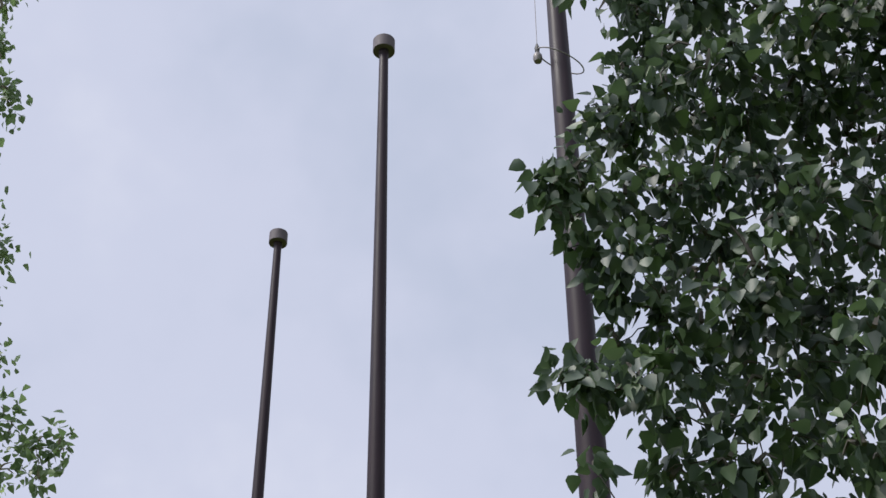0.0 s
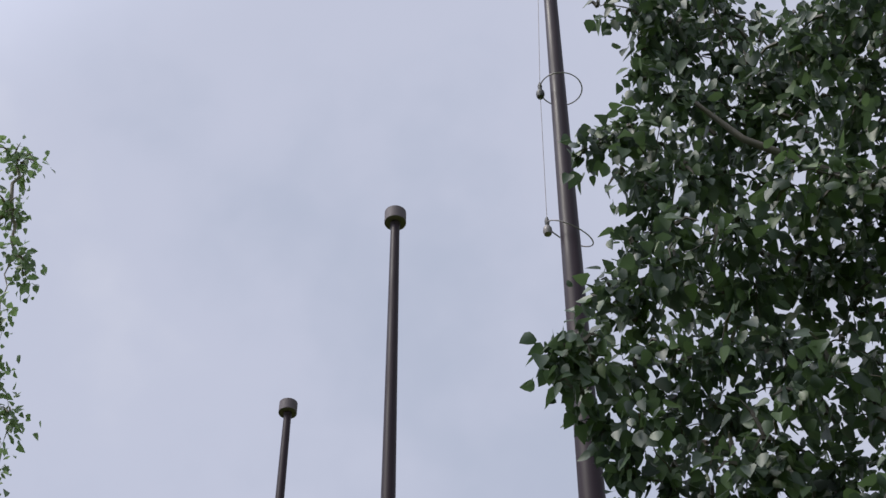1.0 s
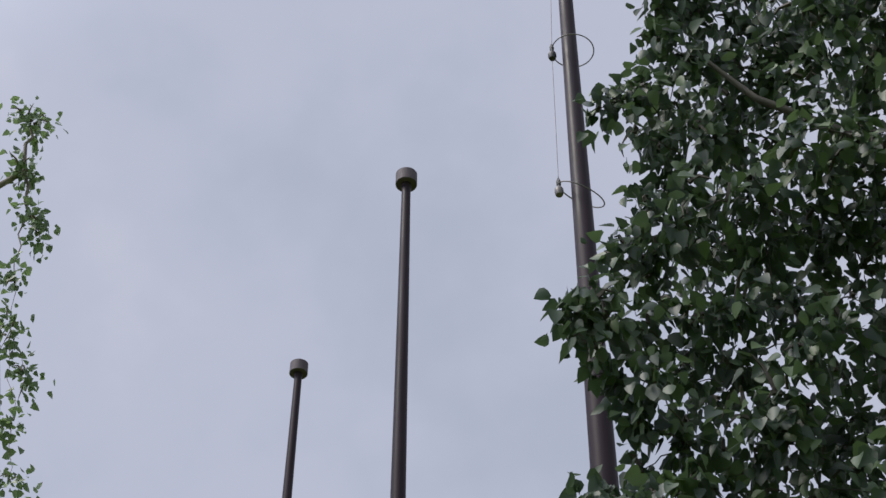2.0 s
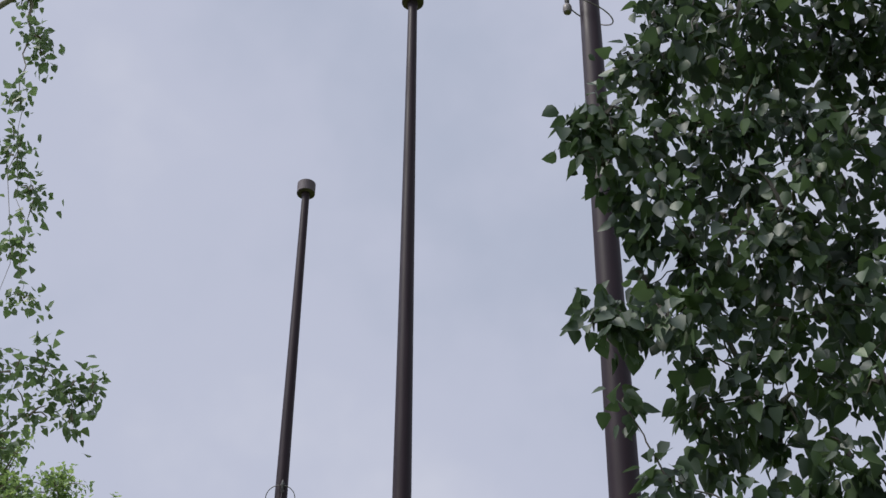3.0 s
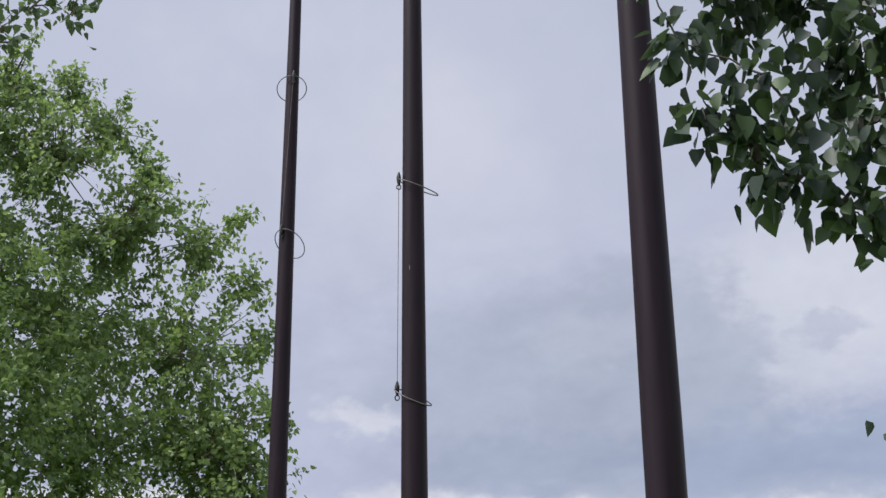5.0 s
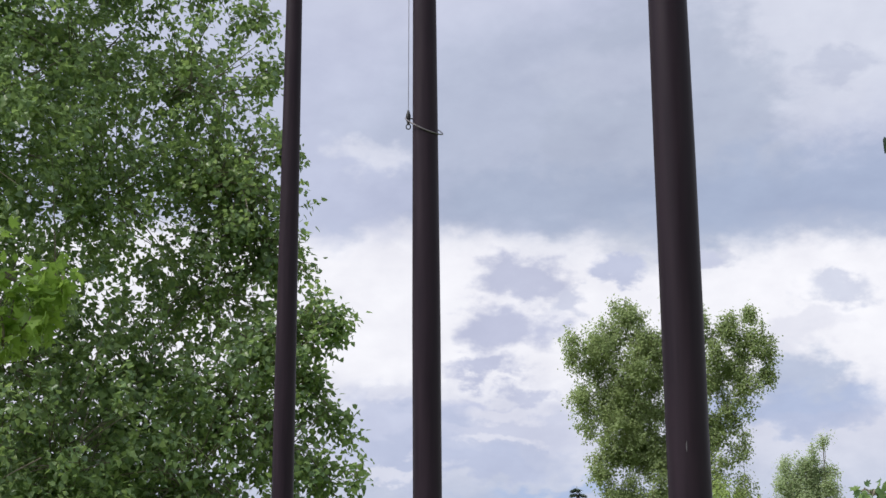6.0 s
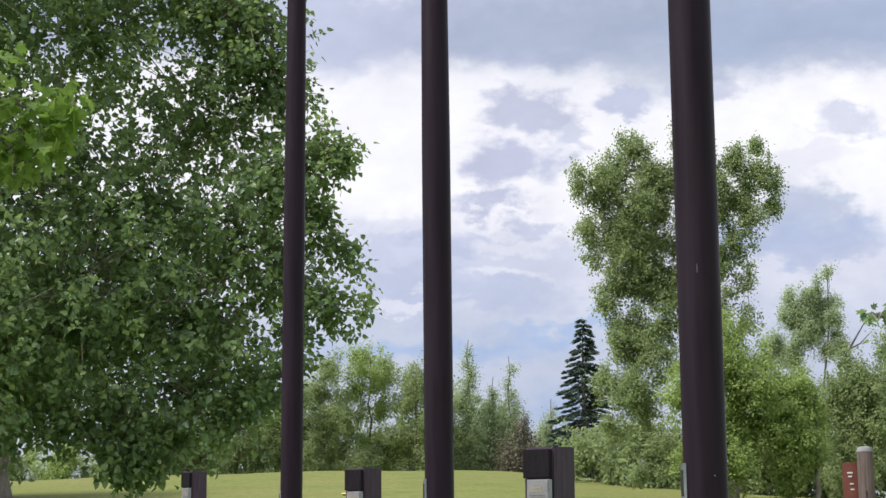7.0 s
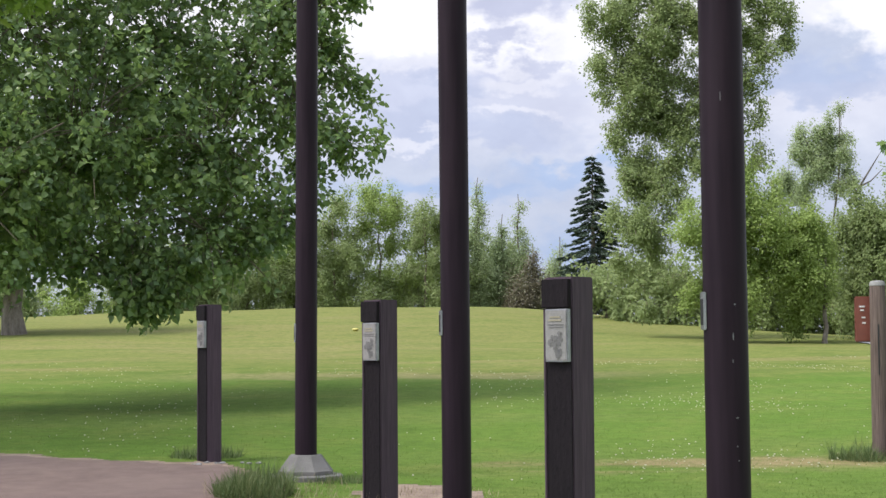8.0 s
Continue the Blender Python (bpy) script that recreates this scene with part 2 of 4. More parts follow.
STEEL = surface("galvanised_steel", (0.30, 0.30, 0.32), (0.48, 0.48, 0.50), 0.42, 0.8, 10, 80)
CHIP = surface("scuffed_primer", (0.13, 0.125, 0.13), (0.24, 0.235, 0.24), 0.6, 0.2, 10, 80)
CABLE = surface("steel_cable", (0.10, 0.09, 0.09), (0.18, 0.165, 0.17), 0.55, 0.4, 20, 120)
RUBBER = surface("black_rubber", (0.012, 0.012, 0.013), (0.03, 0.03, 0.032), 0.6)
VINYL = surface("white_vinyl", (0.21, 0.20, 0.19), (0.31, 0.295, 0.28), 0.5)
INK = surface("grey_print", (0.10, 0.10, 0.10), (0.19, 0.18, 0.17), 0.5)
OCHRE = surface("ochre_print", (0.28, 0.25, 0.17), (0.36, 0.32, 0.24), 0.5)
SIGN_RED = surface("red_brown_sign_paint", (0.15, 0.045, 0.030), (0.22, 0.070, 0.048), 0.55)
WHITE_PAINT = surface("white_paint", (0.6, 0.6, 0.58), (0.78, 0.78, 0.76), 0.5)
YELLOW = surface("yellow_plastic", (0.48, 0.42, 0.10), (0.60, 0.54, 0.16), 0.45)


def pole_material():
    """Dark bronze finish, streaked along the height, with faint rusty blotches."""
    m, gr, bsdf = material("dark_bronze_finish")
    v = coords(gr, scale=(6, 6, 0.35))
    streak, blotch, speck = gr.noise(v, 4, 5), gr.noise(coords(gr), 1.4, 4), gr.noise(coords(gr), 140, 2)
    col = gr.ramp(streak, [(0.3, (0.0155, 0.0092, 0.0140)), (0.7, (0.0255, 0.0155, 0.0225))], "LINEAR")
    col = gr.mix(gr.span(blotch, 0.5, 0.75, 0, 0.4), col, (0.032, 0.019, 0.026))
    gr.put(bsdf.inputs["Base Color"], col)
    gr.put(bsdf.inputs["Roughness"], gr.span(streak, 0.3, 0.7, 0.40, 0.56))
    bsdf.inputs["Specular IOR Level"].default_value = 0.13
    bump(gr, bsdf, speck, 0.12, 0.002)
    return m


def post_material():
    """Dark brown-black stained timber with long grain and drips."""
    m, gr, bsdf = material("dark_stained_post")
    grain = gr.noise(coords(gr, scale=(30, 30, 1.2)), 3, 6, 0.6)
    stain = gr.noise(coords(gr, scale=(5, 5, 1.0)), 2, 4)
    rust = gr.noise(coords(gr), 7, 4)
    col = gr.ramp(grain, [(0.3, (0.056, 0.0370, 0.050)), (0.72, (0.112, 0.078, 0.098))], "LINEAR")
    col = gr.mix(gr.span(stain, 0.45, 0.7, 0, 0.5), col, (0.080, 0.060, 0.072))
    col = gr.mix(gr.span(rust, 0.62, 0.75, 0, 0.25), col, (0.05, 0.032, 0.034))
    gr.put(bsdf.inputs["Base Color"], col)
    bsdf.inputs["Roughness"].default_value = 0.62
    bsdf.inputs["Specular IOR Level"].default_value = 0.25
    bump(gr, bsdf, grain, 0.5, 0.004)
    return m


def board_material():
    """Rough, flaking board; the posts' shaded side is put into its near-black colour."""
    m, gr, bsdf = material("shaded_side_board")
    grain, flake = gr.noise(coords(gr, scale=(30, 30, 2.0)), 3, 6, 0.65), gr.noise(coords(gr, scale=(1, 1, 0.6)), 45, 4)
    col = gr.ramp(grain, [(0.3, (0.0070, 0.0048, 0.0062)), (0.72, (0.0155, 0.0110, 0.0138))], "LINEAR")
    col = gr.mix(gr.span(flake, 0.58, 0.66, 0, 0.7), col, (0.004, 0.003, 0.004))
    gr.put(bsdf.inputs["Base Color"], col)
    bsdf.inputs["Roughness"].default_value = 0.75
    bsdf.inputs["Specular IOR Level"].default_value = 0.2
    bump(gr, bsdf, flake, 0.7, 0.006)
    return m


def wood_material():
    m, gr, bsdf = material("weathered_wood")
    grain = gr.noise(coords(gr, scale=(26, 26, 1.0)), 3, 6, 0.6)
    col = gr.ramp(grain, [(0.3, (0.055, 0.038, 0.032)), (0.7, (0.17, 0.125, 0.105))], "LINEAR")
    gr.put(bsdf.inputs["Base Color"], col)
    bsdf.inputs["Roughness"].default_value = 0.85
    bump(gr, bsdf, grain, 0.8, 0.01)
    return m


def lawn_material():
    m, gr, bsdf = material("lawn")
    v = coords(gr)
    big, mid, small = gr.noise(v, 0.09, 4), gr.noise(v, 0.9, 6, 0.65), gr.noise(v, 45, 3, 0.7)
    # streaks that lie across, as mown strips and dry seams do
    seam = gr.noise(coords(gr, scale=(0.09, 0.42, 1)), 1.0, 5, 0.65)
    col = gr.ramp(mid, [(0.28, (0.086, 0.141, 0.026)), (0.5, (0.124, 0.177, 0.037)), (0.72, (0.170, 0.202, 0.057))], "LINEAR")
    col = gr.mix(gr.span(seam, 0.47, 0.62, 0, 0.8), col, (0.253, 0.209, 0.102))
    col = gr.mix(gr.span(big, 0.42, 0.62, 0, 0.6), col, (0.165, 0.172, 0.054))
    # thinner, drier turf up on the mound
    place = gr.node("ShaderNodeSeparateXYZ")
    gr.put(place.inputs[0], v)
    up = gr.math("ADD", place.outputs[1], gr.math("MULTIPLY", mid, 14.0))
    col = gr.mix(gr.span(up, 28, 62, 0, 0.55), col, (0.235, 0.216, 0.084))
    # lush turf this side of a mowing line, its green also carrying tree shade
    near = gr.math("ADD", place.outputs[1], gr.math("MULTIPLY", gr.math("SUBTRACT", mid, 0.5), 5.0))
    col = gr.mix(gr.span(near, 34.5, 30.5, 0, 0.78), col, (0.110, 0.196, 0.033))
    # lighter and darker tufts within it
    col = gr.mix(gr.span(mid, 0.46, 0.70, 0, 0.45), col, (0.205, 0.225, 0.062))
    col = gr.mix(gr.span(mid, 0.46, 0.28, 0, 0.45), col, (0.070, 0.125, 0.022))
    # a worn, dry track across the grass
    line = gr.math("ABSOLUTE", gr.math("SUBTRACT", place.outputs[1], gr.math("ADD", gr.math("MULTIPLY", place.outputs[0], 0.12), gr.math("ADD", 16.6, gr.math("MULTIPLY", mid, 1.6)))))
    worn = gr.math("MULTIPLY", gr.span(line, 0.9, 0.2), gr.span(seam, 0.38, 0.52))
    worn = gr.math("MULTIPLY", worn, gr.span(place.outputs[0], -0.5, 0.8))
    col = gr.mix(gr.math("MULTIPLY", worn, 0.9), col, (0.30, 0.225, 0.125))
    # straw-coloured strip along the mowing line
    strip = gr.math("ABSOLUTE", gr.math("SUBTRACT", place.outputs[1], gr.math("ADD", 33.2, gr.math("MULTIPLY", gr.math("SUBTRACT", mid, 0.5), 6.0))))
    straw = gr.math("MULTIPLY", gr.span(strip, 1.9, 0.2), gr.span(gr.math("ABSOLUTE", gr.math("ADD", place.outputs[0], 0.8)), 6.0, 2.5))
    col = gr.mix(gr.math("MULTIPLY", straw, 0.6), col, (0.319, 0.260, 0.141))
    clump = gr.noise(v, 5.5, 4, 0.65)
    col = gr.mix(gr.span(clump, 0.36, 0.60, 0.42, 0.0), col, (0.057, 0.096, 0.018))
    col = gr.mix(gr.span(small, 0.35, 0.7, 0.3, 0.0), col, (0.062, 0.100, 0.019))
    gr.put(bsdf.inputs["Base Color"], col)
    bsdf.inputs["Roughness"].default_value = 0.9
    bsdf.inputs["Specular IOR Level"].default_value = 0.04
    bump(gr, bsdf, gr.math("ADD", small, gr.math("MULTIPLY", mid, 1.0)), 0.5, 0.02)
    return m


def asphalt_material():
    m, gr, bsdf = material("red_brown_asphalt")
    v = coords(gr)
    big, mid, small = gr.noise(v, 0.5, 4), gr.noise(v, 5, 5), gr.noise(v, 110, 2)
    col = gr.ramp(mid, [(0.3, (0.120, 0.082, 0.067)), (0.7, (0.172, 0.118, 0.097))], "LINEAR")
    col = gr.mix(gr.span(big, 0.45, 0.7, 0, 0.5), col, (0.194, 0.138, 0.114))
    col = gr.mix(gr.span(small, 0.55, 0.75, 0, 0.5), col, (0.086, 0.064, 0.057))
    gr.put(bsdf.inputs["Base Color"], col)
    bsdf.inputs["Roughness"].default_value = 0.9
    bump(gr, bsdf, small, 0.6, 0.006)
    return m


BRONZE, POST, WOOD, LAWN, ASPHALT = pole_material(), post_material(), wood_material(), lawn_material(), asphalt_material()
CAP = surface("cap_finish", (0.046, 0.034, 0.043), (0.070, 0.053, 0.066), 0.7, 0, 5, 60)
BOARD = board_material()
SOIL = surface("dry_soil", (0.17, 0.12, 0.085), (0.30, 0.23, 0.17), 0.95, 0, 6, 50, None, 0.8, 0.02)
GRAVEL = surface("pale_gravel", (0.20, 0.195, 0.19), (0.31, 0.305, 0.295), 0.95, 0, 3, 60)

# ---------------------------------------------------------------- mesh helpers


def part(name, bm, mat, parent, label=""):
    me = bpy.data.meshes.new(name)
    bm.normal_update()
    bm.to_mesh(me)
    bm.free()
    me.materials.append(mat)
    ob = new(name, me)
    ob.parent = parent
    return tagged(ob, label)


def smooth(ob, angle=40):
    me = ob.data
    me.polygons.foreach_set("use_smooth", [True] * len(me.polygons))
    me.set_sharp_from_angle(angle=radians(angle))
    return ob


def thing(name, place, label, category, group="", kind="", rz=0.0):
    ob = new(name)
    ob.empty_display_size = 0.2
    ob.matrix_basis = pose(*place, 0, 0, rz)
    return tagged(ob, label, category, group, kind)


def box(bm, x0, x1, y0, y1, z0, z1, bevel=0.0):
    vs = [bm.verts.new((x, y, z)) for z in (z0, z1) for y in (y0, y1) for x in (x0, x1)]
    fs = [bm.faces.new([vs[i] for i in q]) for q in ((0, 2, 3, 1), (4, 5, 7, 6), (0, 1, 5, 4), (2, 6, 7, 3), (0, 4, 6, 2), (1, 3, 7, 5))]
    if bevel:
        es = list({e for f in fs for e in f.edges})
        bmesh.ops.bevel(bm, geom=es, offset=bevel, segments=2, affect="EDGES")
    return bm


def lathe(bm, profile, n=24, centre=(0, 0, 0), closed_top=True, closed_bottom=True):
    """Turns (radius, z) pairs about the upright through centre."""
    rings = []
    for r, z in profile:
        rings.append([bm.verts.new((centre[0] + r * cos(2 * pi * k / n), centre[1] + r * sin(2 * pi * k / n), centre[2] + z)) for k in range(n)])
    for lo, hi in zip(rings, rings[1:]):
        for k in range(n):
            bm.faces.new((lo[k], lo[(k + 1) % n], hi[(k + 1) % n], hi[k]))
    if closed_bottom:
        bm.faces.new(rings[0][::-1])
    if closed_top:
        bm.faces.new(rings[-1])
    return bm


def tube(bm, points, radii, n=8, closed=False):
    """A round tube along points."""
    pts = [Vector(p) for p in points]
    rings, side = [], None
    m = len(pts)
    for i, p in enumerate(pts):
        if closed:
            d = pts[(i + 1) % m] - pts[i - 1]
        else:
            d = pts[min(i + 1, m - 1)] - pts[max(i - 1, 0)]
        d.normalize()
        if side is None:
            side = d.orthogonal().normalized()
        side = (side - d * side.dot(d)).normalized()
        up = d.cross(side)
        r = radii[i] if hasattr(radii, "__len__") else radii
        rings.append([bm.verts.new(p + r * (cos(2 * pi * k / n) * side + sin(2 * pi * k / n) * up)) for k in range(n)])
    pairs = list(zip(rings, rings[1:])) + ([(rings[-1], rings[0])] if closed else [])
    for lo, hi in pairs:
        for k in range(n):
            bm.faces.new((lo[k], lo[(k + 1) % n], hi[(k + 1) % n], hi[k]))
    if not closed:
        bm.faces.new(rings[0][::-1])
        bm.faces.new(rings[-1])
    return bm


def mesh_from(name, verts, loops, sizes, mat):
    """A mesh from flat arrays."""
    me = bpy.data.meshes.new(name)
    me.vertices.add(len(verts))
    me.vertices.foreach_set("co", np.asarray(verts, np.float32).ravel())
    me.loops.add(len(loops))
    me.loops.foreach_set("vertex_index", np.asarray(loops, np.int32))
    starts = np.concatenate([[0], np.cumsum(sizes)[:-1]]).astype(np.int32)
    me.polygons.add(len(sizes))
    me.polygons.foreach_set("loop_start", starts)
    me.update(calc_edges=True)
    me.validate()
    me.materials.append(mat)
    return me


# leaf outlines: points (across, along, lift) and faces, about one unit long
RHOMB = (np.array([(0, 0, 0), (0.42, 0.42, 0.12), (0, 1, 0), (-0.42, 0.42, 0.12)]), [(0, 1, 2), (0, 2, 3)])
DELTOID = (np.array([(0, 0, 0), (0.36, 0.02, 0.10), (0.50, 0.26, 0.14), (0.30, 0.66, 0.07), (0, 1.04, -0.06),
                     (-0.30, 0.66, 0.07), (-0.50, 0.26, 0.14), (-0.36, 0.02, 0.10)]), [(0, 1, 2, 3, 4), (0, 4, 5, 6, 7)])
HEART = (np.array([(0, 0, 0), (0.48, 0.14, 0.12), (0.34, 0.58, 0.07), (0, 1.04, -0.06), (-0.34, 0.58, 0.07), (-0.48, 0.14, 0.12)]), [(0, 1, 2, 3), (0, 3, 4, 5)])
LOBED = (np.array([(0, 0, 0), (0.22, 0.02, 0.05), (0.52, 0.22, 0.10), (0.26, 0.38, 0.03), (0.44, 0.72, 0.08), (0.16, 0.62, 0.02), (0, 1, -0.05),
                   (-0.16, 0.62, 0.02), (-0.44, 0.72, 0.08), (-0.26, 0.38, 0.03), (-0.52, 0.22, 0.10), (-0.22, 0.02, 0.05)]),
         [(0, 1, 2, 3), (0, 3, 4, 5, 6), (0, 6, 7, 8, 9), (0, 9, 10, 11)])
BLADE = (np.array([(-0.5, 0, 0), (0.5, 0, 0), (0.32, 0.6, 0.06), (0, 1, 0.2), (-0.32, 0.6, 0.06)]), [(0, 1, 2, 4), (4, 2, 3)])


def scatter(shape, places, along, across, length, width):
    """Leaves of one shape: arrays of places, unit ways along and across, lengths and widths."""
    pts, faces = shape
    up = np.cross(across, along)
    v = (places[:, None] + pts[None, :, 0, None] * across[:, None] * width[:, None, None]
         + pts[None, :, 1, None] * along[:, None] * length[:, None, None] + pts[None, :, 2, None] * up[:, None] * width[:, None, None])
    n, k = len(places), len(pts)
    one = np.concatenate([np.array(f) for f in faces])
    loops = (one[None] + (np.arange(n) * k)[:, None]).ravel()
    sizes = np.tile([len(f) for f in faces], n)
    return v.reshape(-1, 3), loops, sizes


def unit(v):
    return v / (np.linalg.norm(v, axis=-1, keepdims=True) + 1e-9)


SPOT = Vector((-0.10, 0.28, 1.40))


def polar(az, el, d):
    """A place by its bearing right of ahead, its angle above the level, and its distance along the level, from where the walk ends."""
    return Vector((SPOT.x + d * sin(radians(az)), SPOT.y + d * cos(radians(az)), SPOT.z + d * tan(radians(el))))


# ---------------------------------------------------------------- ground
PROFILE = np.array([(-400, -1), (-40, -0.2), (0, 0.0), (13, 0.0), (16.5, 0.06), (19, 0.2), (32, 0.80), (45, 1.25), (60, 1.5), (80, 1.72), (110, 1.7), (200, 0.5), (2500, -8)])


def height(x, y):
    x, y = np.asarray(x, float), np.asarray(y, float)
    z = sum(np.interp(y + s, PROFILE[:, 0], PROFILE[:, 1]) for s in (-3, -1.5, 0, 1.5, 3)) / 5
    rise = np.clip((y - 42) / 38, 0, 1)
    fall = np.clip((y - 84) / 40, 0, 1)
    rise = rise * rise * (3 - 2 * rise) * (1 - fall * fall * (3 - 2 * fall))
    side = np.where(x > 0, np.exp(-(x / 13.0) ** 2), np.exp(-(x / 40.0) ** 2))
    return z + 1.62 * rise * side + 0.03 * np.sin(x * 0.7 + y * 0.31) * np.clip((y - 20) / 20, 0, 1)


def sheet(name, xs, ys, mat, lift=0.0, keep=None):
    gx, gy = np.meshgrid(xs, ys)
    v = np.stack([gx, gy, height(gx, gy) + lift], -1).reshape(-1, 3)
    nx = len(xs)
    i, j = np.meshgrid(np.arange(nx - 1), np.arange(len(ys) - 1))
    q = (j * nx + i).ravel()
    quads = np.stack([q, q + 1, q + nx + 1, q + nx], 1)
    if keep is not None:
        mid = v[quads].mean(1)
        quads = quads[keep(mid[:, 0], mid[:, 1])]
    ob = new(name, mesh_from(name, v, quads.ravel(), np.full(len(quads), 4), mat))
    ob.data.polygons.foreach_set("use_smooth", [True] * len(quads))
    return ob


def steps(*spans):
    return np.unique(np.concatenate([np.arange(a, b, s) for a, b, s in spans]))


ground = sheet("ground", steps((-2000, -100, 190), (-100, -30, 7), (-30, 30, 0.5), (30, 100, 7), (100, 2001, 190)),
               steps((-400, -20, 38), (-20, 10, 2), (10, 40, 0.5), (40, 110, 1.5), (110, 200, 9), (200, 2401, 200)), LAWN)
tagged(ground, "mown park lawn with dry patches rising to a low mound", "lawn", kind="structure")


def paved_edge(x):
    """How far the paved corner reaches, at x."""
    return 18.95 - np.clip(x + 5.2, 0, 9) * 0.42 - np.clip(x + 2.6, 0, 9) ** 2 * 2.2


paved = sheet("pavement", steps((-26, -7, 0.5), (-7, -1.2, 0.06)), steps((6, 14, 0.4), (14, 20, 0.06)), ASPHALT, 0.022,
              lambda x, y: (y < paved_edge(x) + 0.05 * np.sin(x * 5) + 0.03 * np.sin(x * 13 + 1)) & (x < -1.75 + 0.04 * np.sin(y * 6)))
tagged(paved, "worn red-brown asphalt path beside the lawn", "path", kind="structure")
verge = sheet("soil_strip", steps((-26, -7, 0.5), (-7, -1.0, 0.08)), steps((6, 14, 0.4), (14, 20.4, 0.08)), SOIL, 0.010,
              lambda x, y: (y < paved_edge(x) + 0.28 + 0.12 * np.sin(x * 2.1) + 0.07 * np.sin(x * 9)) & (x < -1.5 + 0.1 * np.sin(y * 4)))
tagged(verge, "bare trodden soil along the path's edge", "soil", kind="structure")
patch = sheet("bare_patch", np.arange(-1.2, 1.2, 0.1), np.arange(13.5, 16.8, 0.1), SOIL, 0.008,
              lambda x, y: ((x + 0.25) / 0.6) ** 2 + ((y - 15.2) / 0.9) ** 2 + 0.25 * np.sin(x * 9) * np.sin(y * 7) < 1)
tagged(patch, "bare dry soil patch among the grass", "soil", kind="structure")
far_path = sheet("far_path", np.arange(12.9, 22, 0.25), np.arange(46, 58, 0.25), GRAVEL, 0.03,
                 lambda x, y: abs(y - 50.5 - (x - 13) * 0.25) < 0.9)
tagged(far_path, "pale gravel path beyond the lawn", "path", kind="structure")


# ---------------------------------------------------------------- flagpoles
def loop_points(r, drop, n=40, lead=0.0):
    """A slack loop of cable round the shaft: it hangs lower away from its hook, which is at the origin."""
    pts = []
    for k in range(n):
        a = 2 * pi * k / n
        pts.append((r - r * cos(a), r * sin(a), -drop * (1 - cos(a)) / 2))
    return pts


def flagpole(place, lean, top, rings, plate_z, plate_turn, chips, outside, label):
    """A tapered shaft with its cap, footing collar, halyard, two slack rings and a plate. rings: height, turn of the hook, drop, kind of weight."""
    pole = thing("flagpole", place, label, "flagpole", "flagpoles in a row")
    pole.rotation_euler = Euler(lean)
    base_r, tip_r = 0.110, 0.050
    straight = 4.2

    def radius(z):
        return base_r if z < straight else base_r + (tip_r - base_r) * (z - straight) / (top - straight)

    bm = bmesh.new()
    zs = [0.02, 0.5, 1.2, 2.4, straight] + [straight + (top - straight) * k / 10 for k in range(1, 11)]
    lathe(bm, [(radius(z), z) for z in zs], 32)
    smooth(part("shaft", bm, BRONZE, pole), 60)
    # cap: an open drum over a pulley head
    bm = bmesh.new()
    R, h = 0.122, 0.178
    lathe(bm, [(R - 0.008, 0.0), (R, 0.004), (R, h - 0.012), (R - 0.014, h), (0.02, h + 0.012)], 36, (0, 0, top + 0.02), True, False)
    lathe(bm, [(R - 0.008, 0.0), (R - 0.008, h - 0.03), (0.0201, h - 0.03)][::-1], 36, (0, 0, top + 0.02), True, False)
    cap = smooth(part("cap", bm, CAP, pole, "drum-shaped grey-bronze cap"))
    bm = bmesh.new()
    lathe(bm, [(0.050, -0.06), (0.058, -0.05), (0.058, 0.0), (0.042, 0.01), (0.042, 0.12)], 24, (0, 0, top + 0.02))
    smooth(part("pulley_head", bm, BRONZE, cap))
    # rings
    hooks = []
    for z, turn, drop, tilt, gap, weighted, wide_r in rings:
        r = radius(z)
        m = Matrix.Translation((0, 0, z)) @ Matrix.Rotation(radians(turn), 4, "Z") @ Matrix.Translation((-r - gap, 0, 0)) @ Matrix.Rotation(radians(tilt), 4, "X")
        bm = bmesh.new()
        tube(bm, [m @ Vector(p) for p in loop_points(wide_r, drop)], 0.0055, 6, True)
        ring = smooth(part("retainer_ring", bm, CABLE, pole, "slack loop of coated cable"), 80)
        hook = m @ Vector((0, 0, 0))
        hooks.append((z, hook))
        bm = bmesh.new()
        tube(bm, [hook + Vector((0, 0, k)) for k in (-0.06, -0.02, 0.02, 0.065)], [0.009, 0.017, 0.020, 0.007], 8)
        tube(bm, [hook + Vector((0.018 * cos(a), 0, -0.075 + 0.022 * sin(a))) for a in np.linspace(0, 2 * pi, 12, endpoint=False)], 0.005, 6, True)
        smooth(part("snap_hook", bm, RUBBER, ring, "black rubber-covered snap hook"))
        if weighted:
            bm = bmesh.new()
            lathe(bm, [(0.005, -0.055), (0.028, -0.045), (0.036, -0.015), (0.034, 0.015), (0.023, 0.038), (0.010, 0.047)], 16, hook + Vector((0, 0, -0.08)))
            smooth(part("counterweight", bm, CABLE if weighted > 1 else RUBBER, ring, "small pear-shaped counterweight"))
    # halyard from the pulley head down to the lower hook
    bm = bmesh.new()
    first = max(hooks, key=lambda q: q[0])[1]
    line = [Vector((first.x, first.y, 0)).normalized() * (tip_r + 0.012) + Vector((0, 0, top))] + [h for _, h in sorted(hooks, reverse=True, key=lambda q: q[0])]
    if not outside:
        line = line[1:]
    fine_line = []
    for p, q in zip(line, line[1:]):
        fine_line += [p.lerp(q, k / 6) for k in range(6)]
    tube(bm, fine_line + [line[-1]], 0.0026, 5)
    smooth(part("halyard", bm, CABLE, pole, "thin steel cable"), 80)
